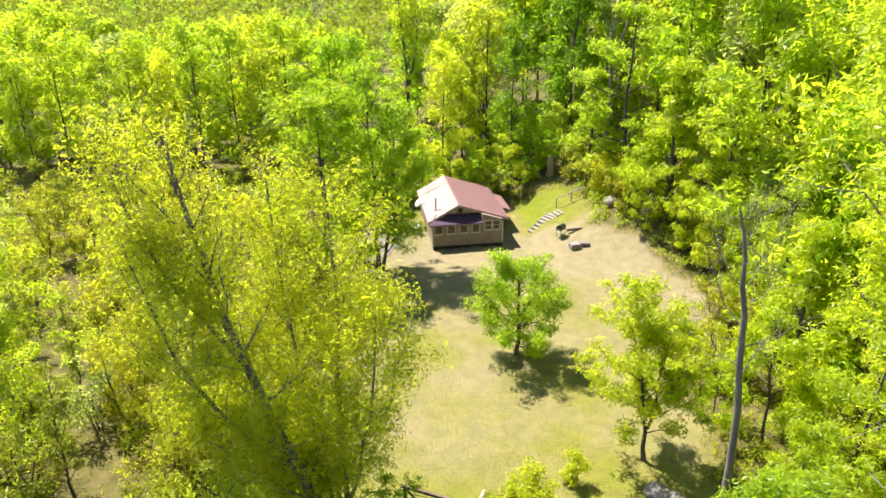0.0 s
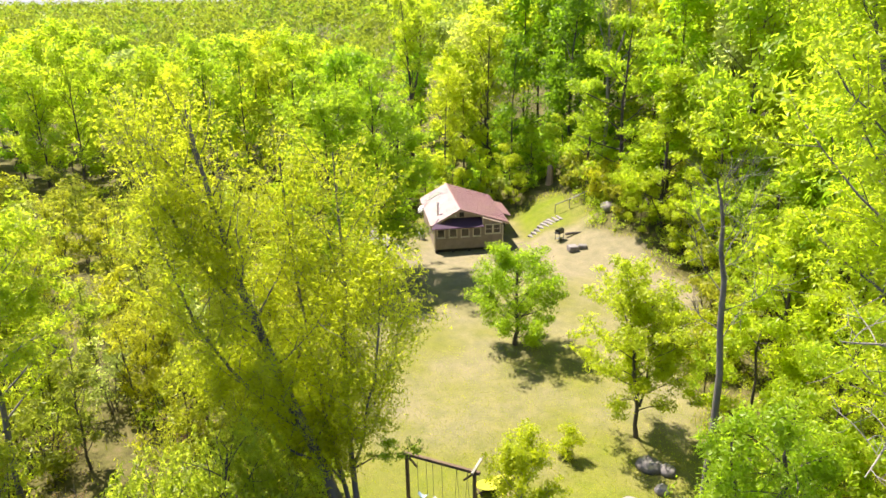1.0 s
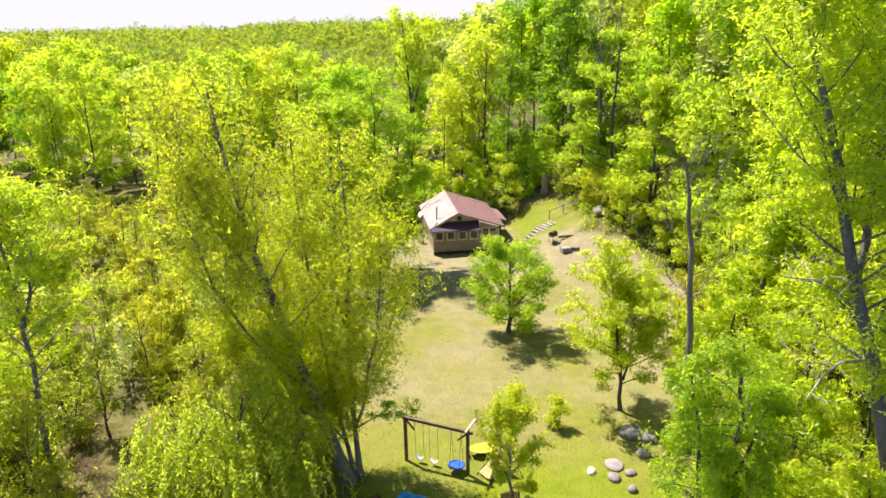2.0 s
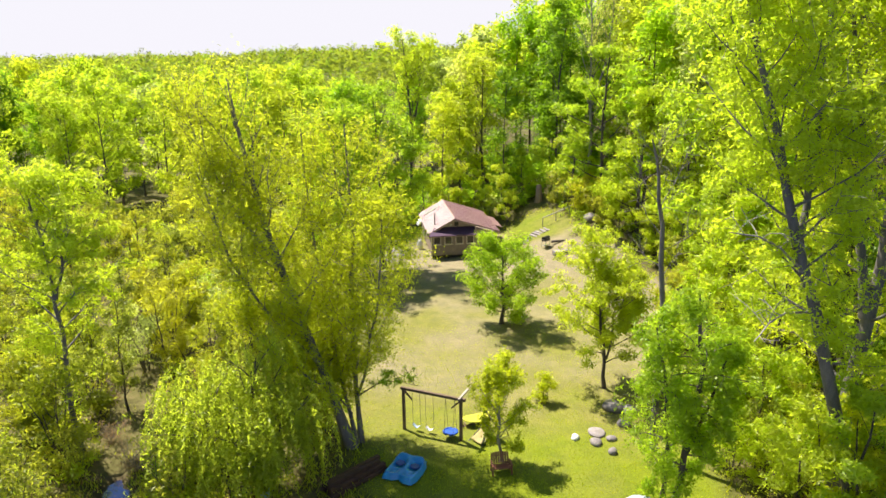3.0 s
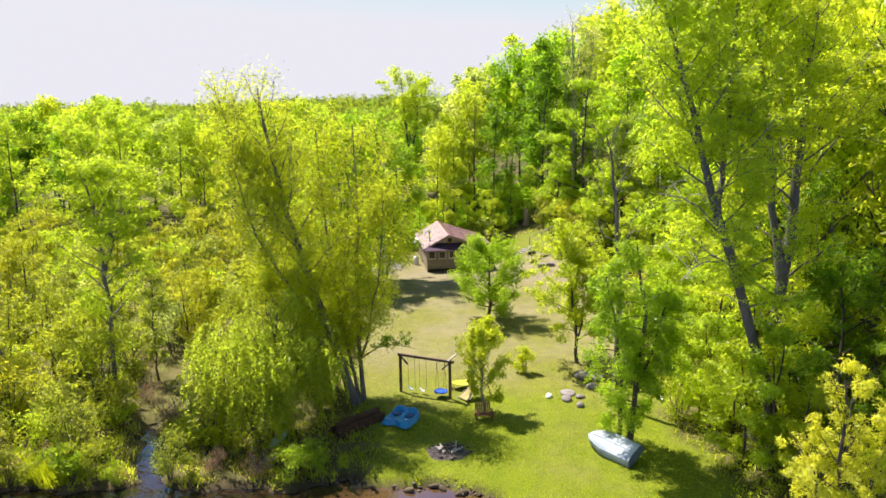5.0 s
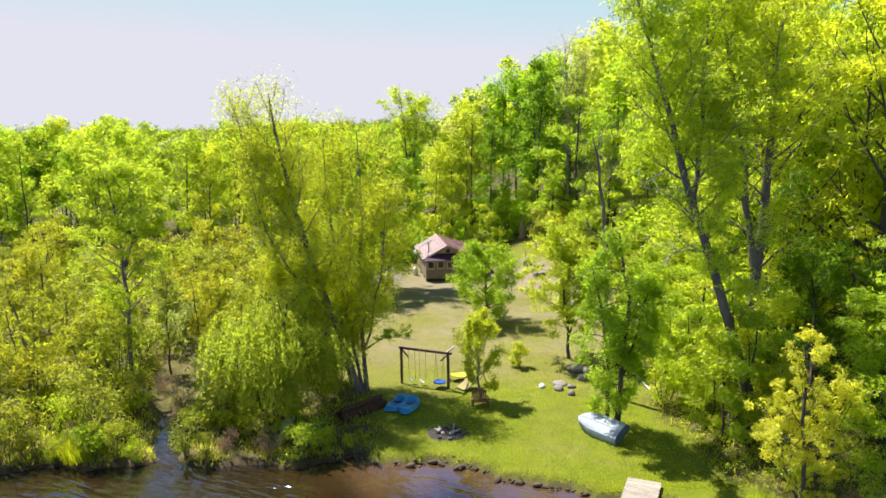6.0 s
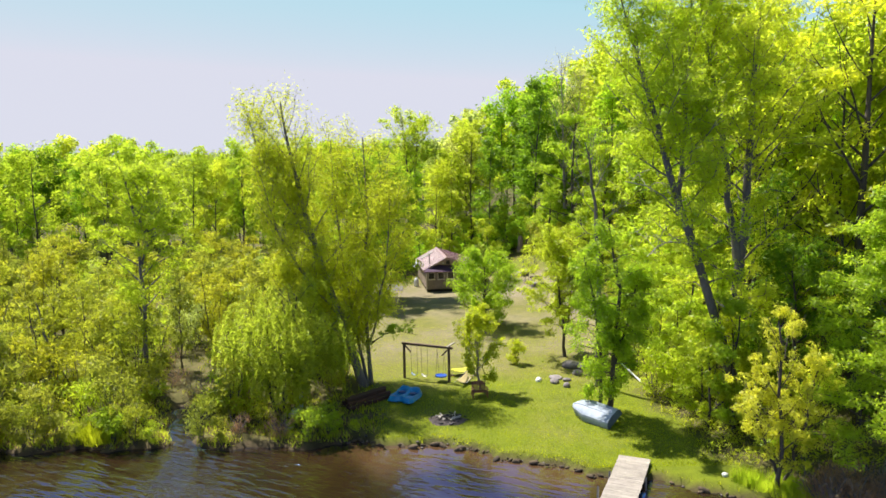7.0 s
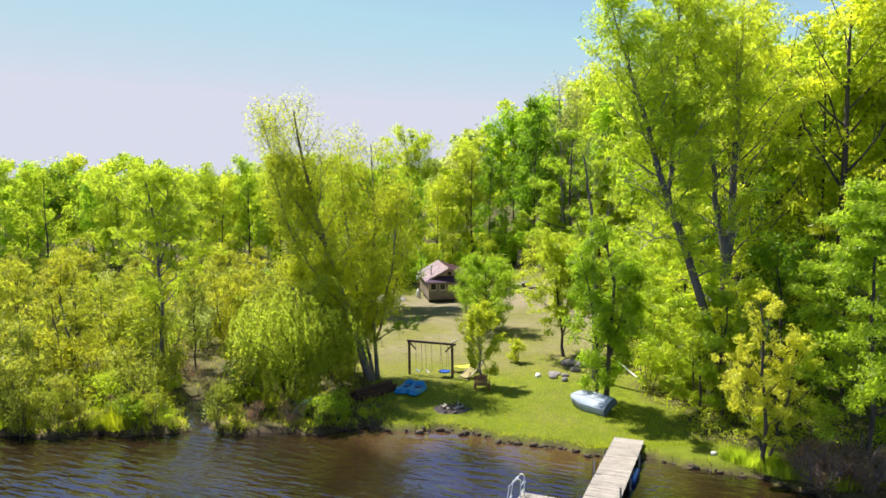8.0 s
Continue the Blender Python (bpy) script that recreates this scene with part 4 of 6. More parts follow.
def woods():
    rng = np.random.default_rng(77)
    specs = [("lime", 16, 4.2, "round", 62), ("green", 17, 3.6, "column", 66), ("lime", 15, 4.5, "round", 66), ("deep", 18, 3.3, "column", 68), ("yellow", 16, 4.3, "round", 64), ("grey", 15, 3.8, "round", 60)]
    names = {"lime": "bright lime-green broadleaf woodland tree", "green": "fresh green broadleaf woodland tree", "deep": "deep green shaded woodland tree", "yellow": "yellow-green broadleaf woodland tree", "grey": "pale silvery-green woodland tree"}
    mid, inner = [], []
    for i, (leaf, h, reach, shape, ang) in enumerate(specs):
        stems = [([(0, 0, -0.3), (rng.uniform(-0.5, 0.5), 0.2, h * 0.5), (rng.uniform(-0.8, 0.8), 0, h)], 0.14, 0.03, 6)]
        mid.append(tree("forest_tree", 100 + i, Matrix(), names[leaf], "tree", LEAF[leaf], BARK, stems,
                        leaves=2800, size=0.43, spread=1.4, flat=0.72, per=62, limbs=20, first=0.12, reach=reach, angle=ang, rise=0.35, subs=0, shape=shape, sides=5))
        inner.append(tree("forest_tree", 150 + i, Matrix(), names[leaf], "tree", LEAF[leaf], BARK, stems,
                          leaves=1300, size=0.63, spread=1.6, flat=0.75, per=55, limbs=12, first=0.3, reach=reach, angle=ang, rise=0.35, subs=0, shape=shape, sides=4))
    spots, deep = [], []
    # the wood's edge behind the cabin and on both flanks
    for y in np.arange(10, 108, 6.0):
        for x in np.arange(-84, 84, 6.0):
            px, py = x + rng.uniform(-2.0, 2.0), y + rng.uniform(-2.0, 2.0)
            if abs(px) > 0.62 * (py + 24) + 5 or py < shore_y(px) + 3:
                continue
            if py < 74 and px < 0:
                continue
            edge = np.interp(py, [10, 22, 36, 42, 50, 60, 72], [25, 22, 20, 22, 22, 18.5, 15])
            if py < 73 and px < edge or abs(px + 4.6) < 4 and 74 < py < 90:
                continue
            k = int(rng.choice(6, p=[0.32, 0.2, 0.2, 0.08, 0.15, 0.05]))
            if 5 < px < 18 and py < 90:
                k = int(rng.choice([1, 3, 3, 3]))
            crest = np.interp(px, [-60, -40, -14, -3, 1, 7, 10, 13.6, 17, 26], [16.6, 14.8, 15.4, 14.4, 14.6, 17.5, 19.5, 21, 22.5, 23])
            sc = float(crest) * rng.uniform(0.8, 1.13) / (specs[k][1] + 1.2)
            m = at(px, py, rng.uniform(0, 360), sc)
            if math.hypot(px - 16.2, py - 69.5) < 5.2 or math.hypot(px - 18, py - 64.5) < 3:          # keeps the camera's view of the silver tree clear
                continue
            if py > 87 or px > 48:
                deep.append((k, m))
            else:
                spots.append((k, m))
    scatter(mid, spots, "woodland trees")
    scatter(inner, deep[: 295 - len(spots)], "woodland trees")
    # woods from there to the horizon: billowing crowns, each of many leafy lumps
    pts = []
    y = 108.0
    while y < 900:
        step = 6.4 + (y - 108) * 0.016
        half = 0.64 * (y + 24) + 8
        xs = np.arange(-half, half, step)
        pts.append(np.stack([xs + rng.uniform(-2.6, 2.6, len(xs)), y + rng.uniform(-2.6, 2.6, len(xs))], 1))
        y += step * 1.05
    pts = np.concatenate(pts)
    n = len(pts)
    hts = rng.uniform(12.0, 17.4, n) + 1.6 * np.sin(pts[:, 0] * 0.06 + 0.4) * np.sin(pts[:, 1] * 0.045) + 2.8 * (rng.uniform(0, 1, n) > 0.88)
    base = height(pts[:, 0], pts[:, 1])
    reach = rng.uniform(3.0, 5.0, n) * np.interp(pts[:, 1], [108, 250, 600], [1, 1.15, 1.9])
    k = np.interp(pts[:, 1], [108, 150, 220, 400], [280, 180, 70, 24]).astype(int)
    big = np.interp(pts[:, 1], [108, 150, 220, 400], [0.5, 0.65, 1.15, 2.1])
    lumps = 18
    lump = rng.normal(0, 1, (n, lumps, 3))
    lump[:, :, 2] = np.abs(lump[:, :, 2]) * 1.1 - 0.55
    lump /= np.linalg.norm(lump, axis=2)[:, :, None]
    pick = np.repeat(np.arange(n), k)
    d = lump[pick, rng.integers(0, lumps, len(pick))]
    off = rng.normal(0, 1, (len(pick), 3))
    off /= np.linalg.norm(off, axis=1)[:, None]
    shape = np.column_stack([reach, reach, hts * 0.3])
    c = np.column_stack([pts, base + hts * 0.68])
    p = c[pick] + d * shape[pick] * 0.78 + off * (0.34 * reach[pick] * rng.uniform(0, 1, len(pick)) ** 0.4)[:, None]
    v, _ = leaf_quads(rng, p, 1.0, 0.3, 0.85, out=d * 0.45 + off * 0.7)
    mid_p = np.repeat(p, 6, 0)
    v = mid_p + (v - mid_p) * np.repeat(big[pick], 6)[:, None]
    tint = rng.integers(0, 6, n)[pick]
    for t, leaf in enumerate(("canopy", "shade", "canopy", "pale", "canopy", "pale")):
        vv = v.reshape(-1, 6, 3)[tint == t].reshape(-1, 3)
        tagged(mesh_object("far_woods", vv, np.arange(len(vv)).reshape(-1, 3), LEAF[leaf]), "dense spring-green woodland reaching to the horizon", "woods", kind="stuff")


woods()


def edge_trees():
    """Leafy trees down the hillside edge of the clearing, and the tall ones on the flank above the shore."""
    rng = np.random.default_rng(91)
    a = tree("hillside_tree", 120, Matrix(), "light green tree leafy down to the ground beside the clearing", "tree", LEAF["lime"], BARK,
             [([(0, 0, -0.3), (0.2, 0.2, 6), (-0.3, 0, 12.5)], 0.17, 0.03, 8)], leaves=5600, size=0.26, spread=0.95, flat=0.45, per=75, limbs=24, first=0.06, reach=3.4, angle=72, rise=0.25, subs=2, shape="round")
    b = tree("hillside_tree", 121, Matrix(), "lime-green tree leafy down to the ground beside the clearing", "tree", LEAF["lime"], BARK,
             [([(0, 0, -0.3), (-0.2, 0.2, 5), (0.3, 0, 10)], 0.15, 0.03, 8)], leaves=5200, size=0.26, spread=0.95, flat=0.45, per=75, limbs=22, first=0.06, reach=3.0, angle=70, rise=0.25, subs=2, shape="cone")
    c = tree("tall_tree", 122, Matrix(), "tall yellow-green broadleaf tree on the wooded flank", "tree", LEAF["spring"], BARK,
             [([(0, 0, -0.3), (0.4, 0.2, 9), (-0.3, 0, 20)], 0.3, 0.04, 9)], leaves=4800, size=0.27, spread=1.0, flat=0.42, per=60, limbs=26, first=0.16, reach=4.3, angle=66, rise=0.3, subs=4, shape="round")
    d = tree("tall_tree", 123, Matrix(), "tall fresh green broadleaf tree on the wooded flank", "tree", LEAF["lime"], BARK,
             [([(0, 0, -0.3), (-0.4, 0.2, 8), (0.3, 0, 18)], 0.26, 0.04, 9)], leaves=4700, size=0.27, spread=1.0, flat=0.42, per=60, limbs=24, first=0.12, reach=4.2, angle=66, rise=0.3, subs=4, shape="round")
    e = tree("edge_sapling", 124, Matrix(), "young lime-green tree leafy to the ground at the wood's edge", "tree", LEAF["lime"], BARK,
             [([(0, 0, -0.2), (0.1, 0.1, 2.5), (-0.1, 0, 5)], 0.07, 0.02, 6)], leaves=1900, size=0.2, spread=0.5, flat=0.5, per=48, limbs=12, first=0.05, reach=1.7, angle=70, rise=0.3, subs=0, sides=5, split=BARK)
    f = tree("edge_sapling", 125, Matrix(), "young yellow-green tree leafy to the ground at the wood's edge", "tree", LEAF["yellow"], BARK,
             [([(0, 0, -0.2), (-0.2, 0.1, 2.2), (0.2, 0, 4.6)], 0.07, 0.02, 6)], leaves=1800, size=0.2, spread=0.5, flat=0.5, per=48, limbs=12, first=0.05, reach=1.8, angle=68, rise=0.3, subs=0, sides=5, split=BARK)
    # canopy shade on the right flank is put into this copy's darker leaves
    g = tree("hillside_tree", 126, Matrix(), "tree leafy down to the ground, its deep green painting the flank's shade", "tree", LEAF["deep"], BARK,
             [([(0, 0, -0.3), (0.2, 0.2, 6), (-0.2, 0, 12)], 0.17, 0.03, 8)], leaves=5600, size=0.25, spread=0.95, flat=0.45, per=60, limbs=24, first=0.06, reach=3.4, angle=72, rise=0.25, subs=2, shape="round")
    spots = [(6, at(x, y, turn, sc)) for x, y, turn, sc in ((26, 13, 30, 0.95), (20.5, 22, 110, 1.0), (24, 9.5, 200, 0.8), (20.6, 17.6, 280, 0.75), (22.6, 14.0, 60, 0.7))]
    for i, (x, y, sc) in enumerate([(16.5, 63, 1.25), (18.5, 56, 1.3), (21, 50.5, 1.0), (21.6, 44, 1.1), (20.2, 38.6, 0.8), (19.0, 33.5, 1.0), (15.6, 29, 0.6), (19.5, 28, 1.2), (17.2, 24, 0.7), (22, 38, 1.3), (23, 50, 1.4), (14.2, 67.5, 1.0),
                                 (15.2, 20.8, 0.42), (15.2, 17.0, 0.42), (15.2, 24.5, 0.36), (16.0, 14.6, 0.5), (16.9, 19.0, 0.6), (16.6, 12.6, 0.42), (14.2, 18.6, 0.24), (-5.5, 70.5, 0.5), (-2.5, 72, 0.45), (0.5, 71.5, 0.5), (3.5, 72.2, 0.45), (6.5, 71.6, 0.5), (9.2, 73, 0.5), (12.2, 72, 0.55), (-8.5, 67, 0.55), (7.2, 69.6, 0.3), (4.6, 70.0, 0.34), (13.8, 69.2, 0.3), (1.6, 70.2, 0.3), (14.6, 62.2, 0.3), (16.2, 59.0, 0.42), (16.8, 55.6, 0.4), (19.2, 52.6, 0.45), (19.8, 47.2, 0.5), (19.4, 41.5, 0.4), (15.8, 34.4, 0.34), (13.9, 31.0, 0.3), (15.4, 36.4, 0.22), (15.9, 13.9, 0.56), (14.7, 14.6, 0.5)]):
        spots.append((i % 2, at(x, y, rng.uniform(0, 360), sc)) if sc > 0.62 else (4 + i % 2, at(x, y, rng.uniform(0, 360), 2.3 * sc)))
    for i, (x, y, sc) in enumerate([(25.5, 20, 1.16), (30.5, 20, 1.18), (21.5, 26.5, 1.12), (27, 28.5, 1.2), (33, 27, 1.15), (24, 35, 1.0), (33, 17, 0.95), (31, 36, 1.1), (20.4, 23.4, 1.08), (28.5, 14.5, 0.9)]):
        spots.append((2 + i % 2, at(x, y, rng.uniform(0, 360), sc)))
    scatter([a, b, c, d, e, f, g], spots, "trees along the clearing's edge")


edge_trees()


def shore_shrubs():
    rng = np.random.default_rng(55)
    looks = [("marsh", 2.9, 2.0, 1.0, "bushy dull green lakeside shrub"), ("marsh", 3.6, 2.1, 1.0, "olive-green marsh shrub on wet ground"), ("grey", 2.8, 1.9, 0.8, "pale grey-green marsh shrub"),
             ("lime", 2.2, 1.8, 0.9, "low green woodland bush"), ("olive", 4.4, 2.2, 1.3, "tall olive-green alder shrub")]
    kinds = [shrub(300 + i, LEAF[leaf], h, r, int(850 * d), 0.215, lab) for i, (leaf, h, r, d, lab) in enumerate(looks)]
    kinds += [shrub(320 + i, LEAF[leaf], h, r, int(420 * d), 0.34, lab, per=30) for i, (leaf, h, r, d, lab) in enumerate(looks)]
    spots = []
    for y in np.arange(14.3, 74, 2.3):
        for x in np.arange(-66, 34, 2.3):
            px, py = x + rng.uniform(-1.1, 1.1), y + rng.uniform(-1.1, 1.1)
            if abs(px) > 0.64 * (py + 24) + 3 or py < shore_y(px) + 0.9:
                continue
            if lawn_mask(px, py) > 0.02 or (-11 < px < -2.5 and py < 23) or (px > 0 and py < 16):
                continue
            if -4 < px < 9 and 55 < py < 69.5 or py < 26 and abs(px + 13.1 + (py - 13.5) * 0.34) < 1.3:
                continue
            dens = 0.7 if py < 26 else 0.3
            if px > 0:
                dens = 0.5
            if rng.uniform() > dens:
                continue
            k = int(rng.choice(5, p=[0.3, 0.2, 0.13, 0.09, 0.28] if px < 0 else [0.35, 0.05, 0.05, 0.4, 0.15]))
            if px < 0 and py < shore_y(px) + 4.5:
                k = int(rng.choice([0, 3, 0, 3]))
            spots.append((k if py < 32 else k + 5, at(px, py, rng.uniform(0, 360), rng.uniform(0.75, 1.3))))
    edge = []
    for x in np.arange(-29, -4.6, 0.95):
        px = x + rng.uniform(-0.4, 0.4)
        if abs(px + 13.3) > 1.2 and not -10.2 < px < -7.2:
            edge.append((int(rng.choice([0, 3, 3, 4, 0])), at(px, float(shore_y(px)) + rng.uniform(0.05, 0.7), rng.uniform(0, 360), rng.uniform(0.4, 0.75))))
    for x in np.arange(-12.4, -2.8, 0.75):
        px = x + rng.uniform(-0.3, 0.3)
        if abs(px + 13.2) > 1.0:
            edge.append((int(rng.choice([0, 3, 3, 1])), at(px, float(shore_y(px)) + rng.uniform(0.2, 2.4), rng.uniform(0, 360), rng.uniform(0.14, 0.3))))
    for k, x, y, turn, sc in ((0, -6.3, 20.6, 40, 0.9), (1, -7.3, 22.4, 130, 1.0), (3, -5.9, 23.4, 250, 1.0), (1, -8.6, 20.6, 300, 0.95), (0, -8.0, 24.4, 75, 1.05), (3, -11.6, 17.8, 10, 0.9), (0, -16.8, 19.2, 200, 0.8)):
        edge.append((k, at(x, y, turn, sc)))
    rng.shuffle(spots)
    near = [q for q in spots if q[0] < 5]
    spots = (edge + near + [q for q in spots if q[0] > 4])[:298]
    scatter(kinds, spots, "shrubs round the clearing")


shore_shrubs()


def underbrush():
    """Low growth between the shrubs: tufts of leaves close over the ground."""
    rng = np.random.default_rng(57)

    def tufts(x, y, top, per, size, mat, label):
        n = len(x)
        r = rng.uniform(0.4, 0.85, n) * np.minimum(1.0, 0.4 + top)
        c = np.stack([x, y, height(x, y) + top * rng.uniform(0.35, 1.0, n)], 1)
        pick = np.repeat(np.arange(n), per)
        off = rng.normal(0, 1, (len(pick), 3))
        off /= np.linalg.norm(off, axis=1)[:, None]
        p = c[pick] + off * (r[pick] * rng.uniform(0, 1, len(pick)) ** 0.42)[:, None] * np.array([1, 1, 0.7])
        p[:, 2] = np.maximum(p[:, 2], height(p[:, 0], p[:, 1]) + 0.04)
        v, f = leaf_quads(rng, p, size, 0.35, out=off * 0.55)
        tagged(mesh_object("underbrush", v, f, mat), label, "underbrush", kind="stuff")

    x, y = rng.uniform(-56, -7.5, 4600), rng.uniform(15.5, 76, 4600)
    patchy = np.sin(x * 0.55 + 1.3 * np.sin(y * 0.4)) + np.sin(y * 0.6 + x * 0.2)
    k = (np.abs(x) < 0.62 * (y + 24) + 3) & (y > shore_y(x) + 1.5) & (lawn_mask(x, y) < 0.05) & (patchy > -0.75) & (np.abs(x + 13.1 + (y - 13.5) * 0.34) > 1.2)
    x, y = x[k], y[k]
    half = rng.uniform(0, 1, len(x)) > 0.5
    for sel, mat, label in ((half, LEAF["olive"], "olive-green undergrowth covering the marsh"), (~half, LEAF["lime"], "lime-green undergrowth covering the marsh")):
        tufts(x[sel], y[sel], rng.uniform(0.5, 2.2, sel.sum()), 22, 0.27, mat, label)
    x, y = rng.uniform(12.2, 22, 520), rng.uniform(8.5, 34, 520)
    k = (y > shore_y(x) + 1.2) & (lawn_mask(x, y) < 0.3)
    tufts(x[k], y[k], rng.uniform(0.2, 0.9, k.sum()), 26, 0.16, LEAF["yellow"], "yellow-green weeds under the trees on the bank")
    x, y = rng.uniform(-12, 21, 900), rng.uniform(70.5, 92, 900)
    k = (lawn_mask(x, y) < 0.05) & (np.abs(x - 1.5) + (y < 74) * 3 > 1.0)
    tufts(x[k], y[k], rng.uniform(0.6, 3.6, k.sum()), 26, 0.36, LEAF["green"], "green undergrowth among the trunks behind the cabin")
    x, y = rng.uniform(12.5, 22, 420), rng.uniform(50, 72, 420)
    k = lawn_mask(x, y) < 0.35
    tufts(x[k], y[k], rng.uniform(0.3, 1.2, k.sum()), 24, 0.24, LEAF["lime"], "bright green bushes and weeds on the wooded bank")


underbrush()


def alders():
    """Thin upright trees that stand out of the marsh shrubs."""
    rng = np.random.default_rng(61)
    a = tree("alder_tree", 400, Matrix(), "thin upright alder with feathery olive-green foliage", "tree", LEAF["marsh"], BARK,
             [([(0, 0, -0.2), (0.15, 0, 4), (-0.1, 0.1, 8.5)], 0.09, 0.02, 8)], leaves=1900, size=0.2, spread=0.55, flat=0.7, per=38, limbs=16, first=0.16, reach=1.9, angle=54, rise=0.5, subs=2, shape="column", sides=5)
    b = tree("alder_tree", 401, Matrix(), "thin leaning alder with olive spring foliage", "tree", LEAF["olive"], BARK,
             [([(0, 0, -0.2), (0.5, 0, 3.5), (1.2, 0.1, 7.5)], 0.08, 0.02, 8), ([(0.1, 0, -0.1), (-0.5, 0.2, 3), (-0.9, 0.2, 6)], 0.06, 0.02, 7)],
             leaves=2000, size=0.2, spread=0.55, flat=0.7, per=38, limbs=11, first=0.16, reach=1.8, angle=54, rise=0.5, subs=2, shape="column", sides=5)
    c = tree("alder_tree", 402, Matrix(), "bushy marsh tree with yellow-green leaves", "tree", LEAF["olive"], BARK,
             [([(0, 0, -0.2), (-0.3, 0, 2.5), (-0.9, 0.1, 6)], 0.07, 0.02, 7), ([(0.1, 0, -0.1), (0.6, 0.2, 3), (1.0, 0.2, 6.6)], 0.07, 0.02, 7)],
             leaves=2000, size=0.2, spread=0.6, flat=0.7, per=38, limbs=11, first=0.1, reach=2.0, angle=58, rise=0.45, subs=2, sides=5)
    spots = []
    for y in np.arange(17.5, 62, 4.4):
        for x in np.arange(-52, -8, 4.4):
            px, py = x + rng.uniform(-1.6, 1.6), y + rng.uniform(-1.6, 1.6)
            if abs(px) > 0.62 * (py + 24) + 2 or py < shore_y(px) + 2.4 or px > -8.4 or (px > -12.5 and py < 26):
                continue
            if abs(px + 13.1 + (py - 13.5) * 0.34) < 1.6 and py < 24 or rng.uniform() > (0.9 if py < 34 else 0.5):
                continue
            if (px + 18.2) ** 2 + (py - 22) ** 2 < 4:
                continue
            top = np.interp(py, [16, 22, 34, 60], [5.0, 6.4, 6.8, 6.0]) * rng.uniform(0.75, 1.15)
            k = int(rng.choice(3, p=[0.3, 0.3, 0.4]))
            spots.append((k, at(px, py, rng.uniform(0, 360), float(top) / (8.5, 7.5, 6.6)[k])))
    for k, x, y, sc in ((0, -10.6, 27, 1.0), (1, -11.8, 32, 0.9), (2, -9.8, 36, 0.9), (0, -10.4, 42, 1.0), (2, -8.9, 30.5, 0.7)):
        spots.append((k, at(x, y, rng.uniform(0, 360), sc)))
    scatter([a, b, c], spots, "alders in the marsh")


alders()


# ---- things on the lawn and the shore ----
def rock(bm, c, r, rng, flat=0.7):
    g = bmesh.ops.create_icosphere(bm, subdivisions=2, radius=1.0)["verts"]
    k = rng.normal(0, 1, (4, 3))
    for v in g:
        d = 1 + 0.12 * sum(math.sin(2.2 * v.co.dot(Vector(q)) + q[0]) for q in k) * 0.5
        v.co = Vector((c[0] + v.co.x * r * d, c[1] + v.co.y * r * d * 0.85, c[2] + v.co.z * r * d * flat))
    return bm


def stones():
    rng = np.random.default_rng(5)
    for x, y, r, f, label in [(9.5, 25.6, 0.7, 0.45, "large pale lilac-grey boulder at the lawn edge"), (10.3, 25.2, 0.45, 0.7, "grey boulder at the lawn edge"), (6.8, 22.4, 0.24, 0.75, "small white stone on the grass"),
                              (7.75, 21.8, 0.34, 0.55, "pale flat stone on the grass"), (8.35, 20.9, 0.25, 0.8, "square pale stone on the grass"), (8.0, 22.9, 0.55, 0.2, "flat grey slab sunk in the grass"),
                              (8.6, 22.2, 0.3, 0.5, "small grey stone on the grass"), (13.5, 8.9, 0.16, 0.8, "small white stone on the bank"), (14.9, 60.4, 0.75, 0.7, "pale boulder among the bushes on the bank"), (9.6, 23.8, 0.4, 0.6, "grey stone on the grass")]:
        bm = rock(bmesh.new(), (0, 0, 0), r, rng, f)
        ob = part("stone", bm, WHITE if "white" in label else STONE, smooth=True)
        ob.matrix_basis = pose(x, y, ground_z(x, y) + r * f * 0.45, 0, 0, rng.uniform(0, 360))
        tagged(ob, label, "stone", "stones on the lawn")


stones()


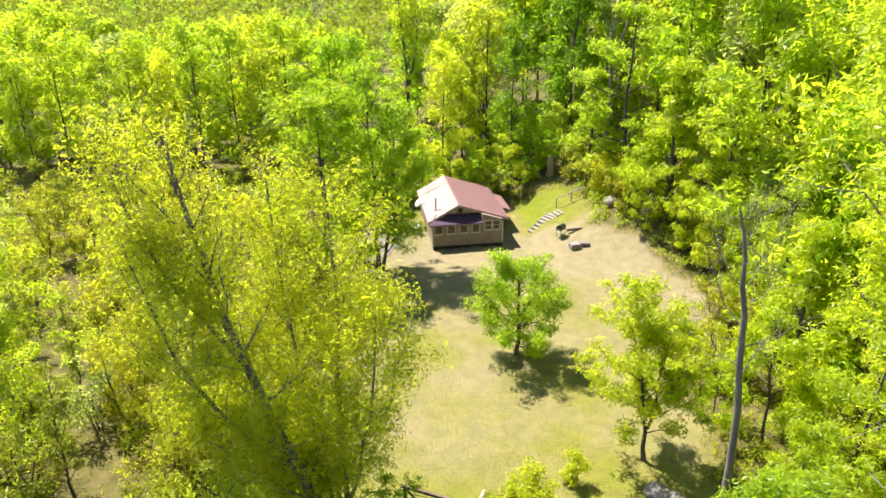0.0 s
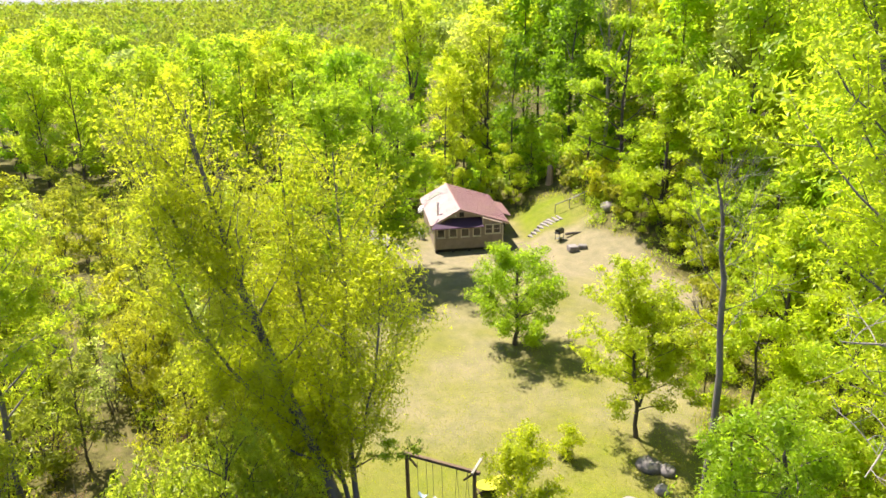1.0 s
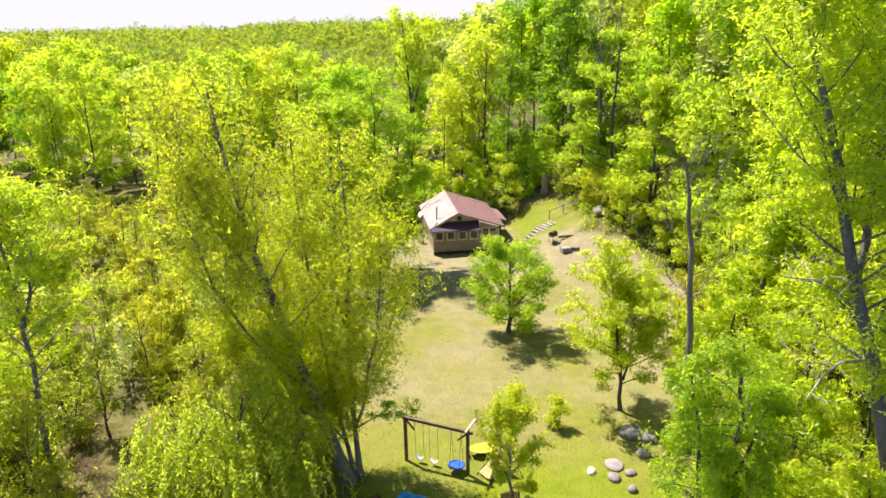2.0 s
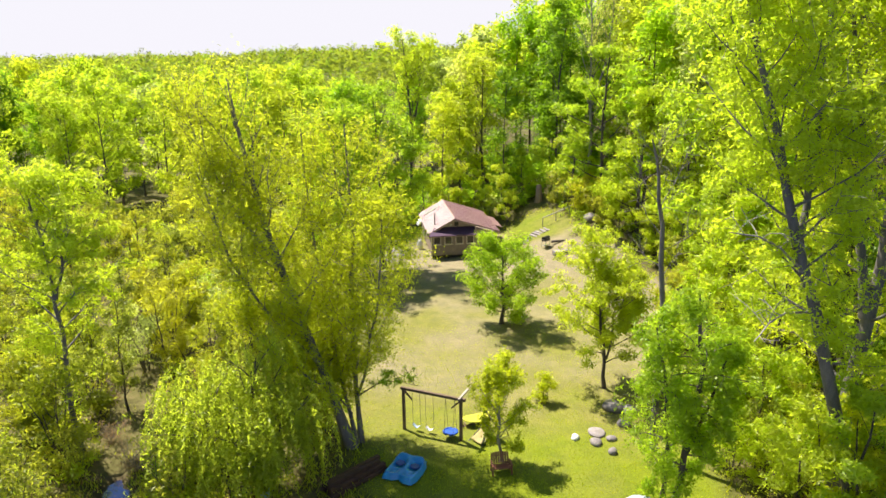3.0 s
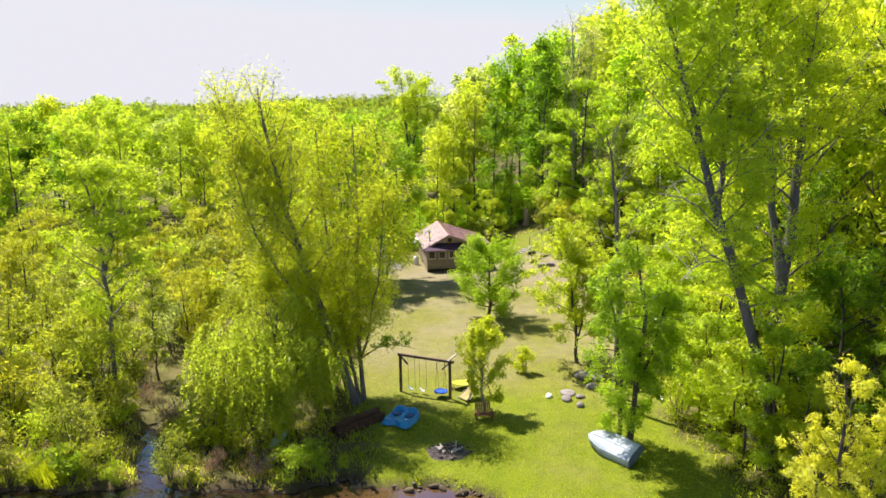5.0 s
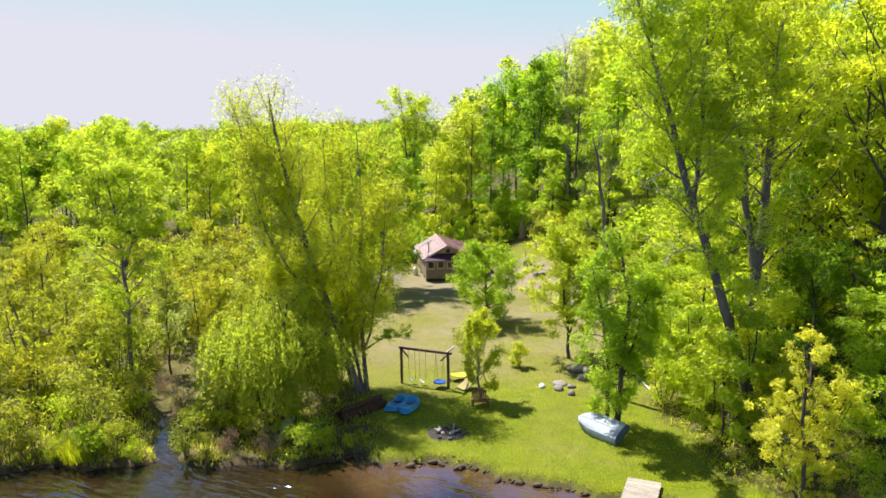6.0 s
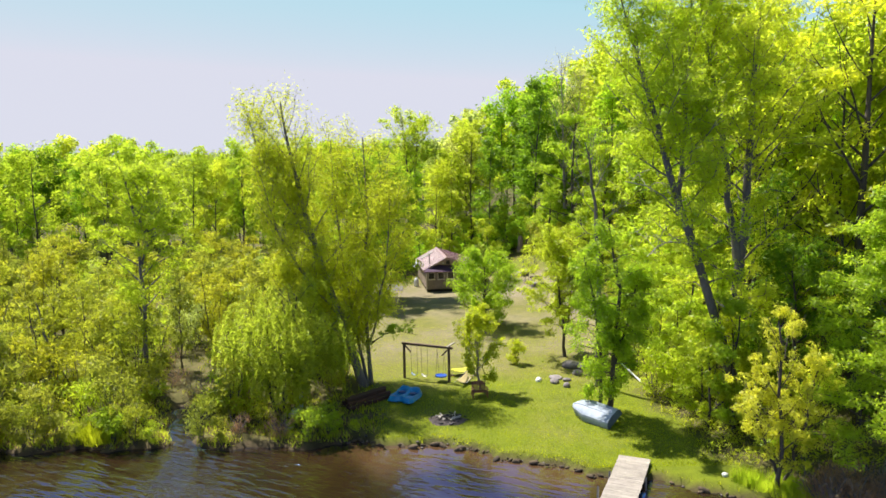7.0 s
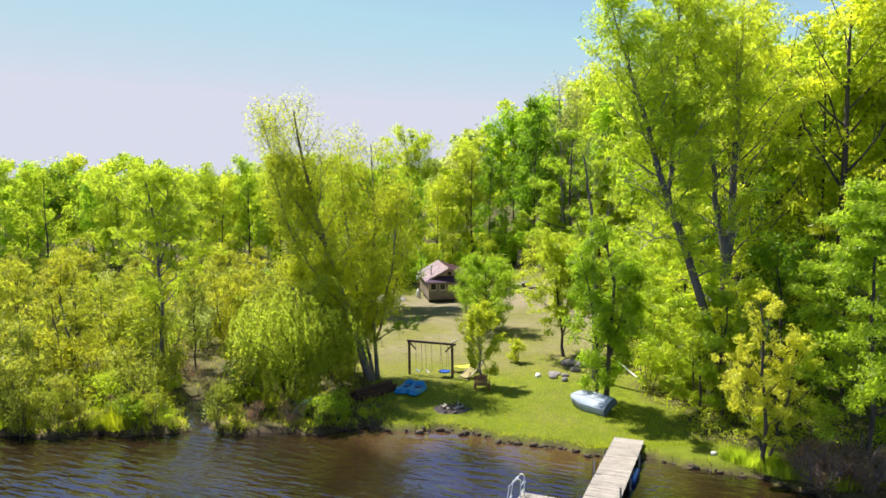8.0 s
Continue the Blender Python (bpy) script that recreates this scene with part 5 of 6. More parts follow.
def swing_set():
    a, b = Vector((-1.92, 23.6, 0)), Vector((1.03, 22.3, 0))
    u = (b - a).normalized()
    length = (b - a).length
    base = Matrix.Translation((a.x, a.y, ground_z(a.x, a.y))) @ Matrix.Rotation(math.atan2(u.y, u.x), 4, "Z")
    top = thing("swing_set", base, "brown wooden swing frame with rope swings on the lawn", "swing set")
    h = 2.28
    for x in (0.0, length):
        part("post", boxed(x - 0.07, x + 0.07, -0.07, 0.07, -0.1, h, 0.012), POST_WOOD, top)
    part("beam", boxed(-0.15, length + 0.25, -0.075, 0.075, h + 0.003, h + 0.16, 0.015), POST_WOOD, top, "dark weathered top beam")
    part("cross_beam", boxed(length - 0.06, length + 0.06, -0.3, 0.95, h + 0.163, h + 0.24, 0.01), OLD_WOOD, top, "grey weathered cross beam")
    part("brace", boxed(-0.04, 0.04, -0.04, 0.04, 0, 0.8, 0.008, pose(length - 0.5, 0, h - 0.48, 0, 45, 0)), POST_WOOD, top)
    part("brace", boxed(-0.04, 0.04, -0.04, 0.04, 0, 0.8, 0.008, pose(0.5, 0, h - 0.48, 0, -45, 0)), POST_WOOD, top)
    rope = plain("rope", (0.16, 0.15, 0.1), (0.26, 0.24, 0.17), 0.9, scale=20, fine=90)
    blue = plain("blue_plastic", (0.01, 0.06, 0.36), (0.015, 0.09, 0.48), 0.4, scale=4, fine=30, bump=0.05)
    pale = plain("pale_blue_plastic", (0.3, 0.42, 0.58), (0.42, 0.52, 0.66), 0.5, scale=4, fine=30, bump=0.05)
    for x, mat, lab in ((0.5, pale, "pale blue belt seat"), (1.25, WHITE, "white belt seat")):
        sw = new("swing")
        sw.parent = top
        for dx in (0.0, 0.44):
            tube_part("rope", [(x + dx, 0, h), (x + dx, 0.03, 1.2), (x + dx, 0.05, 0.42)], 0.012, rope, sw, 5)
        bm = bmesh.new()
        prof = [(x + 0.44 * t, 0.42 - 0.16 * math.sin(math.pi * t)) for t in np.linspace(0, 1, 8)]
        prof += [(p[0], p[1] - 0.025) for p in prof[::-1]]
        part("seat", prism(prof, -0.04, 0.14), mat, sw, lab)
    sw = new("saucer_swing")
    sw.parent = top
    c = (length - 0.58, 0.0, 0.42)
    for i in range(4):
        q = i * math.pi / 2 + 0.78
        tube_part("rope", [(c[0] + (0.25 if math.cos(q) > 0 else -0.25), 0, h), (c[0] + 0.34 * math.cos(q), 0.34 * math.sin(q), c[2] + 0.05)], 0.011, rope, sw, 5)
    ring = [(c[0] + 0.36 * math.cos(q), c[1] + 0.36 * math.sin(q), c[2] + 0.03) for q in np.linspace(0, 2 * math.pi, 25)]
    tube_part("rim", ring, 0.045, blue, sw, 8, "thick blue foam rim")
    bm = bmesh.new()
    bmesh.ops.create_cone(bm, cap_ends=True, segments=24, radius1=0.24, radius2=0.36, depth=0.08, matrix=pose(*c))
    part("saucer", bm, blue, sw)


swing_set()


def pedal_boat():
    top = thing("pedal_boat", pose(-1.65, 19.7, ground_z(-1.65, 19.7), 0, 0, -24) @ Matrix.Diagonal((1.06, 0.92, 0.9, 1)), "bright blue plastic pedal boat lying on the grass", "pedal boat")
    mat = plain("bright_blue_plastic", (0.004, 0.2, 0.5), (0.008, 0.27, 0.62), 0.35, scale=2, fine=30, bump=0.04)
    dark = plain("navy_seat_plastic", (0.02, 0.06, 0.2), (0.03, 0.09, 0.28), 0.45, scale=3, fine=30, bump=0.04)
    nx, ny = 34, 40
    xs, ys = np.linspace(-0.82, 0.82, nx), np.linspace(-1.0, 1.0, ny)
    X, Y = np.meshgrid(xs, ys)
    edge = 0.82 - 0.18 * smooth(0.5, 1.0, Y) - 0.1 * smooth(-0.6, -1.0, Y)
    X = X * edge / 0.82
    notch = 0.2 * np.exp(-(X / 0.2) ** 2) * smooth(-0.45, -1.0, Y)
    Y = Y + notch
    rimd = np.minimum(edge - np.abs(X), 1.0 - np.abs(np.linspace(-1, 1, ny))[:, None])
    Z = 0.3 * smooth(-0.02, 0.16, rimd) + 0.06 + 0.16 * smooth(0.1, 0.9, Y)
    for sx in (-0.36, 0.36):
        Z -= 0.24 * np.exp(-((X - sx) / 0.24) ** 4 - ((Y - 0.25) / 0.34) ** 4)
        Z += 0.1 * np.exp(-((X - sx) / 0.25) ** 4 - ((Y - 0.72) / 0.14) ** 4)
        Z -= 0.16 * np.exp(-((X - sx) / 0.2) ** 4 - ((Y + 0.4) / 0.25) ** 4)
    verts = np.stack([X, Y, Z], -1).reshape(-1, 3)
    i = (np.arange(ny - 1)[:, None] * nx + np.arange(nx - 1)[None]).ravel()
    mesh_object("deck", verts, np.stack([i, i + 1, i + 1 + nx, i + nx], -1), mat, top, True)
    outline = [(x, y) for x, y in zip(X[0], Y[0])] + [(x, y) for x, y in zip(X[1:, -1], Y[1:, -1])] + [(x, y) for x, y in zip(X[-1, -2::-1], Y[-1, -2::-1])] + [(x, y) for x, y in zip(X[-2:0:-1, 0], Y[-2:0:-1, 0])]
    bm = bmesh.new()
    lo = [bm.verts.new((x * 0.92, y * 0.92, 0.0)) for x, y in outline]
    hi = [bm.verts.new((x, y, 0.06 + 0.2 * float(smooth(0.1, 0.9, y)))) for x, y in outline]
    for k in range(len(lo)):
        bm.faces.new((lo[k], lo[(k + 1) % len(lo)], hi[(k + 1) % len(lo)], hi[k]))
    part("hull", bm, mat, top, smooth=True)
    for sx in (-0.36, 0.36):
        bm = bmesh.new()
        bmesh.ops.create_uvsphere(bm, u_segments=14, v_segments=8, radius=0.5)
        for v in bm.verts:
            v.co = Vector((sx + v.co.x * 0.42, 0.28 + v.co.y * 0.5, 0.31 + v.co.z * 0.12))
        part("seat", bm, dark, top, smooth=True)
    tube_part("steering_lever", [(0, -0.05, 0.4), (0, -0.08, 0.62), (0, 0.0, 0.68)], 0.02, dark, top)


pedal_boat()


def timber_stack():
    top = thing("timber_stack", pose(-3.95, 19.05, ground_z(-3.95, 19.05), 0, 0, 45), "stack of dark brown timbers under the maple", "timber stack")
    brown = plain("dark_red_brown_timber", (0.05, 0.022, 0.014), (0.1, 0.045, 0.028), 0.85, scale=2, fine=24, bump=0.5, stretch=(0.4, 3, 3), island=0.15)
    for i, (y, z, tilt) in enumerate([(-0.36, 0.0, 1), (-0.12, 0.0, -1), (0.12, 0.0, 0.5), (0.36, 0.0, -0.5), (-0.24, 0.2, -0.6), (0.0, 0.2, 0.7), (0.24, 0.2, 0), (-0.1, 0.4, -0.8), (0.13, 0.4, 1.1)]):
        part("timber", boxed(-1.6 + 0.06 * (i % 3), 1.6 - 0.08 * (i % 4), y - 0.11, y + 0.11, z, z + 0.195, 0.02, pose(0, 0, 0, 0, 0, tilt)), brown, top)


timber_stack()


SOOTY = plain("sooty_stone", (0.035, 0.03, 0.03), (0.1, 0.085, 0.085), 0.9, scale=3, fine=18, bump=0.6, island=0.2)


def fire_pit():
    rng = np.random.default_rng(8)
    x, y = 0.95, 16.35
    top = thing("fire_pit", pose(x, y, ground_z(x, y)), "burnt fire pit with scattered stones and grey half-burnt logs", "fire pit")
    bm = bmesh.new()
    n = 28
    c = bm.verts.new((0, 0, 0.05))
    rings = []
    for r, z in ((0.5, 0.05), (0.95, 0.035), (1.4, -0.06)):
        rings.append([bm.verts.new((r * (1 + 0.12 * math.sin(3 * q + r * 9)) * math.cos(q), 0.8 * r * (1 + 0.1 * math.sin(5 * q)) * math.sin(q), z)) for q in np.linspace(0, 2 * math.pi, n, endpoint=False)])
    for k in range(n):
        bm.faces.new((c, rings[0][k], rings[0][(k + 1) % n]))
        for a, b in zip(rings, rings[1:]):
            bm.faces.new((a[k], b[k], b[(k + 1) % n], a[(k + 1) % n]))
    part("ash_bed", bm, ASH, top, smooth=True)
    for i in range(19):
        q, r = i * 2.4 + rng.uniform(-0.5, 0.5), rng.uniform(0.55, 1.1)
        part("stone", rock(bmesh.new(), (r * math.cos(q), 0.8 * r * math.sin(q), 0.05), rng.uniform(0.05, 0.13), rng, 0.6), SOOTY, top, smooth=True)
    pale = plain("pale_firewood", (0.3, 0.26, 0.23), (0.52, 0.46, 0.42), 0.9, scale=5, fine=40, bump=0.4)
    for cx, cy, count, spread in ((-0.2, 0.05, 7, 0.28), (0.42, 0.0, 6, 0.24)):
        for i in range(count):
            q, ln, x, y = rng.uniform(0, 3.14), rng.uniform(0.22, 0.42), cx + rng.normal(0, spread * 0.5), cy + rng.normal(0, spread * 0.5)
            dx, dy, lift = ln * math.cos(q), ln * math.sin(q), rng.uniform(0.0, 0.2)
            tube_part("log", [(x - dx, y - dy, 0.08), (x, y, 0.12 + lift * 0.5), (x + dx, y + dy, 0.1 + lift)], [0.05, 0.055, 0.045], pale if i % 3 else DARK, top, 6)


fire_pit()


def garden_bench():
    top = thing("garden_bench", pose(2.85, 19.45, ground_z(2.85, 19.45), 0, 0, 8) @ Matrix.Scale(0.85, 4), "red-brown slatted wooden garden bench by the young tree", "bench")
    red = plain("red_brown_stain", (0.16, 0.05, 0.03), (0.26, 0.09, 0.055), 0.7, scale=3, fine=30, bump=0.3, stretch=(0.5, 3, 3), island=0.12)
    for x in (-0.52, 0.52):
        part("leg", boxed(x - 0.04, x + 0.04, -0.34, -0.26, 0, 0.6, 0.01), red, top)
        part("leg", boxed(x - 0.04, x + 0.04, 0.2, 0.28, 0, 0.42, 0.01), red, top)
        part("armrest", boxed(x - 0.06, x + 0.06, -0.4, 0.3, 0.603, 0.64, 0.01), red, top)
    for i in range(5):
        y = -0.33 + i * 0.125
        part("seat_slat", boxed(-0.5, 0.5, y, y + 0.105, 0.4 - i * 0.012, 0.43 - i * 0.012, 0.006), red, top)
    for i in range(8):
        x = -0.5 + i * 0.127
        part("back_slat", boxed(x, x + 0.105, 0, 0.028, 0, 0.62 + 0.06 * math.sin(math.pi * i / 7), 0.006, pose(0, 0.3, 0.37, -16, 0, 0)), red, top)
    part("back_rail", boxed(-0.5, 0.5, 0.03, 0.06, 0.42, 0.5, 0.006, pose(0, 0.3, 0.37, -16, 0, 0)), red, top)


garden_bench()


def hammock():
    base = pose(2.0, 24.1, ground_z(2.0, 24.1), 0, 0, 22) @ Matrix.Scale(0.62, 4)
    top = thing("hammock", base, "yellow fabric hammock on a dark wooden stand", "hammock")
    part("base_rail", boxed(-1.5, 1.5, -0.06, 0.06, 0.0, 0.1, 0.012), POST_WOOD, top)
    for x in (-1.2, 1.2):
        part("foot", boxed(x - 0.05, x + 0.05, -0.45, 0.45, 0.103, 0.18, 0.012), POST_WOOD, top)
    tube_part("arm", [(-1.4, 0, 0.08), (-1.65, 0, 0.5), (-1.72, 0, 0.92)], 0.05, POST_WOOD, top)
    tube_part("arm", [(1.4, 0, 0.08), (1.65, 0, 0.5), (1.72, 0, 0.92)], 0.05, POST_WOOD, top)
    cloth = plain("yellow_canvas", (0.5, 0.47, 0.03), (0.64, 0.6, 0.05), 0.8, scale=4, fine=60, bump=0.15)
    nx, ny = 26, 12
    U, V = np.meshgrid(np.linspace(-1, 1, nx), np.linspace(-1, 1, ny))
    w = 0.16 + 0.5 * (1 - U ** 4)
    Z = 0.42 + 0.36 * U ** 2 + 0.16 * V ** 2 * (1 - U ** 2) + 0.015 * np.sin(V * 16) * np.abs(U)
    verts = np.stack([U * 1.45, V * w, Z], -1).reshape(-1, 3)
    i = (np.arange(ny - 1)[:, None] * nx + np.arange(nx - 1)[None]).ravel()
    sling = mesh_object("sling", verts, np.stack([i, i + 1, i + 1 + nx, i + nx], -1), cloth, top, True)
    sol = sling.modifiers.new("thickness", "SOLIDIFY")
    sol.thickness = 0.012
    for sx in (-1, 1):
        tube_part("rope", [(sx * 1.45, 0, 0.78), (sx * 1.72, 0, 0.91)], 0.02, WHITE, top, 5)


hammock()


def lounge():
    """A canvas lounger slung on a frame of dark pipes."""
    top = thing("garden_lounger", pose(2.45, 22.55, ground_z(2.45, 22.55), 0, 0, 38), "tan canvas garden lounger on a dark pipe frame", "lounger")
    canvas = plain("tan_canvas", (0.26, 0.21, 0.08), (0.36, 0.3, 0.13), 0.85, scale=3, fine=50, bump=0.2)
    nx, ny = 16, 8
    U, V = np.meshgrid(np.linspace(0, 1, nx), np.linspace(-0.5, 0.5, ny))
    Z = 0.2 + 0.85 * U - 0.16 * np.sin(math.pi * U) - 0.05 * np.cos(math.pi * V)
    verts = np.stack([-0.85 + 1.25 * U, V * 0.8, Z], -1).reshape(-1, 3)
    i = (np.arange(ny - 1)[:, None] * nx + np.arange(nx - 1)[None]).ravel()
    cloth = mesh_object("canvas", verts, np.stack([i, i + 1, i + 1 + nx, i + nx], -1), canvas, top, True)
    cloth.modifiers.new("thickness", "SOLIDIFY").thickness = 0.012
    for y in (-0.44, 0.44):
        tube_part("side_pipe", [(-1.0, y, 0.03), (-0.2, y, 0.5), (0.55, y, 1.12)], 0.025, BLACK, top, 6)
        tube_part("back_leg", [(0.95, y, 0.02), (0.55, y, 1.1)], 0.025, BLACK, top, 6)
        tube_part("ground_pipe", [(-1.0, y, 0.03), (0.95, y, 0.03)], 0.022, BLACK, top, 6)
    for x, z in ((-1.0, 0.03), (0.55, 1.12)):
        tube_part("cross_pipe", [(x, -0.44, z), (x, 0.44, z)], 0.025, BLACK, top, 6)


lounge()


def rowing_boat():
    top = thing("rowing_boat", pose(9.0, 15.8, ground_z(9.0, 15.8) + 0.3, 31, 0, -52) @ Matrix.Scale(0.9, 4), "upturned aluminium rowing boat on the grass", "boat")
    alu = plain("dull_aluminium", (0.24, 0.29, 0.38), (0.42, 0.47, 0.55), 0.75, 0.0, scale=1.2, fine=20, bump=0.08)
    st, cs = 18, 13
    us = np.linspace(0, 1, st)
    V = []
    for u in us:
        b = 0.74 * min(1.0, u / 0.42) ** 0.55 * (1 - 0.08 * u) + 0.02
        h = 0.6 - 0.06 * u - 0.28 * (1 - min(1.0, u / 0.3)) ** 2
        x = -1.6 + 3.2 * u
        for k in range(cs):
            q = math.pi * k / (cs - 1)
            c, sn = math.cos(q), math.sin(q)
            V.append((x, b * math.copysign(abs(c) ** 0.55, c), h * max(sn, 0) ** 0.5))
    i = (np.arange(st - 1)[:, None] * cs + np.arange(cs - 1)[None]).ravel()
    mesh_object("hull", V, np.stack([i, i + cs, i + cs + 1, i + 1], -1), alu, top, True)
    last = V[-cs:]
    bm = bmesh.new()
    vs = [bm.verts.new((p[0] + 0.004, p[1], p[2])) for p in last]
    bm.faces.new(vs)
    g = bmesh.ops.extrude_face_region(bm, geom=bm.faces[:])
    bmesh.ops.translate(bm, vec=(0.03, 0, 0), verts=[e for e in g["geom"] if isinstance(e, bmesh.types.BMVert)])
    part("transom", bm, plain("blue_grey_metal", (0.07, 0.1, 0.16), (0.13, 0.18, 0.26), 0.5, 0.1, scale=2, fine=20, bump=0.06), top)
    for k in (3, 6, 9):
        pts = [(V[j * cs + k][0], V[j * cs + k][1], V[j * cs + k][2] + 0.008) for j in range(1, st)]
        tube_part("keel_strip", pts, 0.018, alu, top, 6)
    for k in (0, cs - 1):
        pts = [(V[j * cs + k][0], V[j * cs + k][1], 0.02) for j in range(st)]
        tube_part("gunwale", pts, 0.028, STEEL, top, 6)


rowing_boat()


DOCK_O, DOCK_D = Vector((9.85, 10.6, 0.0)), Vector((-0.40, -0.915, 0)).normalized()
DOCK = Matrix.Translation(DOCK_O) @ Matrix.Rotation(math.atan2(DOCK_D.y, DOCK_D.x), 4, "Z")   # x runs out from the shore


def dock():
    top = thing("dock", DOCK, "grey weathered plank dock reaching into the lake", "dock")
    LEN, HALF, Z = 9.7, 0.74, 0.52
    proto = boxed(-0.068, 0.068, -HALF, HALF, Z - 0.035, Z, 0.006)
    first = part("plank", proto, OLD_WOOD, top)
    n = int(LEN / 0.142)
    rng = np.random.default_rng(3)
    for i in range(n):
        ob = first if i == 0 else new("plank", first.data)
        ob.parent = top
        gap = 0.03 * (i // 17)
        ob.matrix_basis = pose(0.07 + i * 0.142 + gap, rng.uniform(-0.012, 0.012), rng.uniform(-0.004, 0.004), rng.uniform(-0.4, 0.4), 0, rng.uniform(-0.4, 0.4))
    for y in (-0.66, 0.66):
        part("stringer", boxed(0.0, LEN, y - 0.03, y + 0.03, Z - 0.2, Z - 0.042, 0.006), DARK, top)
    for x in (2.2, 4.9, 7.5, 9.5):
        for y in (-0.8, 0.8):
            hgt = {(4.9, -0.8): 1.12, (7.5, 0.8): 1.15, (4.9, 0.8): 0.5}.get((x, y), 0.6)
            tube_part("dock_post", [(x, y, -1.1), (x, y, hgt)], 0.045, STEEL if y < 0 else OLD_WOOD, top, 8)
    blue = plain("blue_float_plastic", (0.008, 0.05, 0.2), (0.012, 0.08, 0.3), 0.4, scale=3, fine=30)
    tube_part("float", [(3.0, 0.8, 0.16), (3.05, 0.8, 0.16), (4.4, 0.8, 0.16), (4.45, 0.8, 0.16)], [0.02, 0.15, 0.15, 0.02], blue, top, 12, "blue plastic float drum")
    # side platform, past the bathing ladder
    pf = thing("swim_platform", DOCK @ pose(8.0, -3.2, 0), "small grey plank platform joined to the dock", "platform")
    first = part("plank", boxed(-0.9, 0.9, -0.064, 0.064, Z - 0.035, Z, 0.006), OLD_WOOD, pf)
    for i in range(17):
        ob = first if i == 0 else new("plank", first.data)
        ob.parent = pf
        ob.matrix_basis = pose(0.9, 0.07 + i * 0.142, rng.uniform(-0.004, 0.004), 0, 0, rng.uniform(-0.4, 0.4))
    for x in (0.06, 1.74):
        part("stringer", boxed(x - 0.03, x + 0.03, 0, 2.42, Z - 0.2, Z - 0.042, 0.006), WHITE, pf)
        for y in (0.1, 2.3):
            tube_part("platform_post", [(x, y, -1.2), (x, y, Z - 0.01)], 0.04, STEEL, pf, 8)
    tube_part("post_light", [(0.1, 0.14, Z), (0.1, 0.14, Z + 0.42)], 0.018, BLACK, pf, 6)
    tube_part("light_globe", [(0.1, 0.14, Z + 0.42), (0.1, 0.14, Z + 0.46), (0.1, 0.14, Z + 0.54), (0.1, 0.14, Z + 0.57)], [0.03, 0.06, 0.06, 0.02], WHITE, pf, 10)
    ld = thing("bathing_ladder", DOCK @ pose(8.3, -3.24, 0), "white tubular bathing ladder on the platform", "ladder")
    for x in (0.0, 0.5):
        tube_part("side_rail", [(x, 0.22, Z + 0.0), (x, 0.24, Z + 0.85), (x, 0.12, Z + 0.93), (x, -0.25, Z + 0.55), (x, -0.42, 0.0), (x, -0.45, -0.8)], 0.024, WHITE, ld, 8)
    for k in range(4):
        tube_part("rung", [(0.0, -0.32 - 0.05 * k, 0.42 - 0.3 * k), (0.5, -0.32 - 0.05 * k, 0.42 - 0.3 * k)], 0.02, WHITE, ld, 6)
    for k in range(2):
        tube_part("grab_bar", [(0.0, 0.22, Z + 0.3 + 0.3 * k), (0.5, 0.22, Z + 0.3 + 0.3 * k)], 0.018, WHITE, ld, 6)


dock()


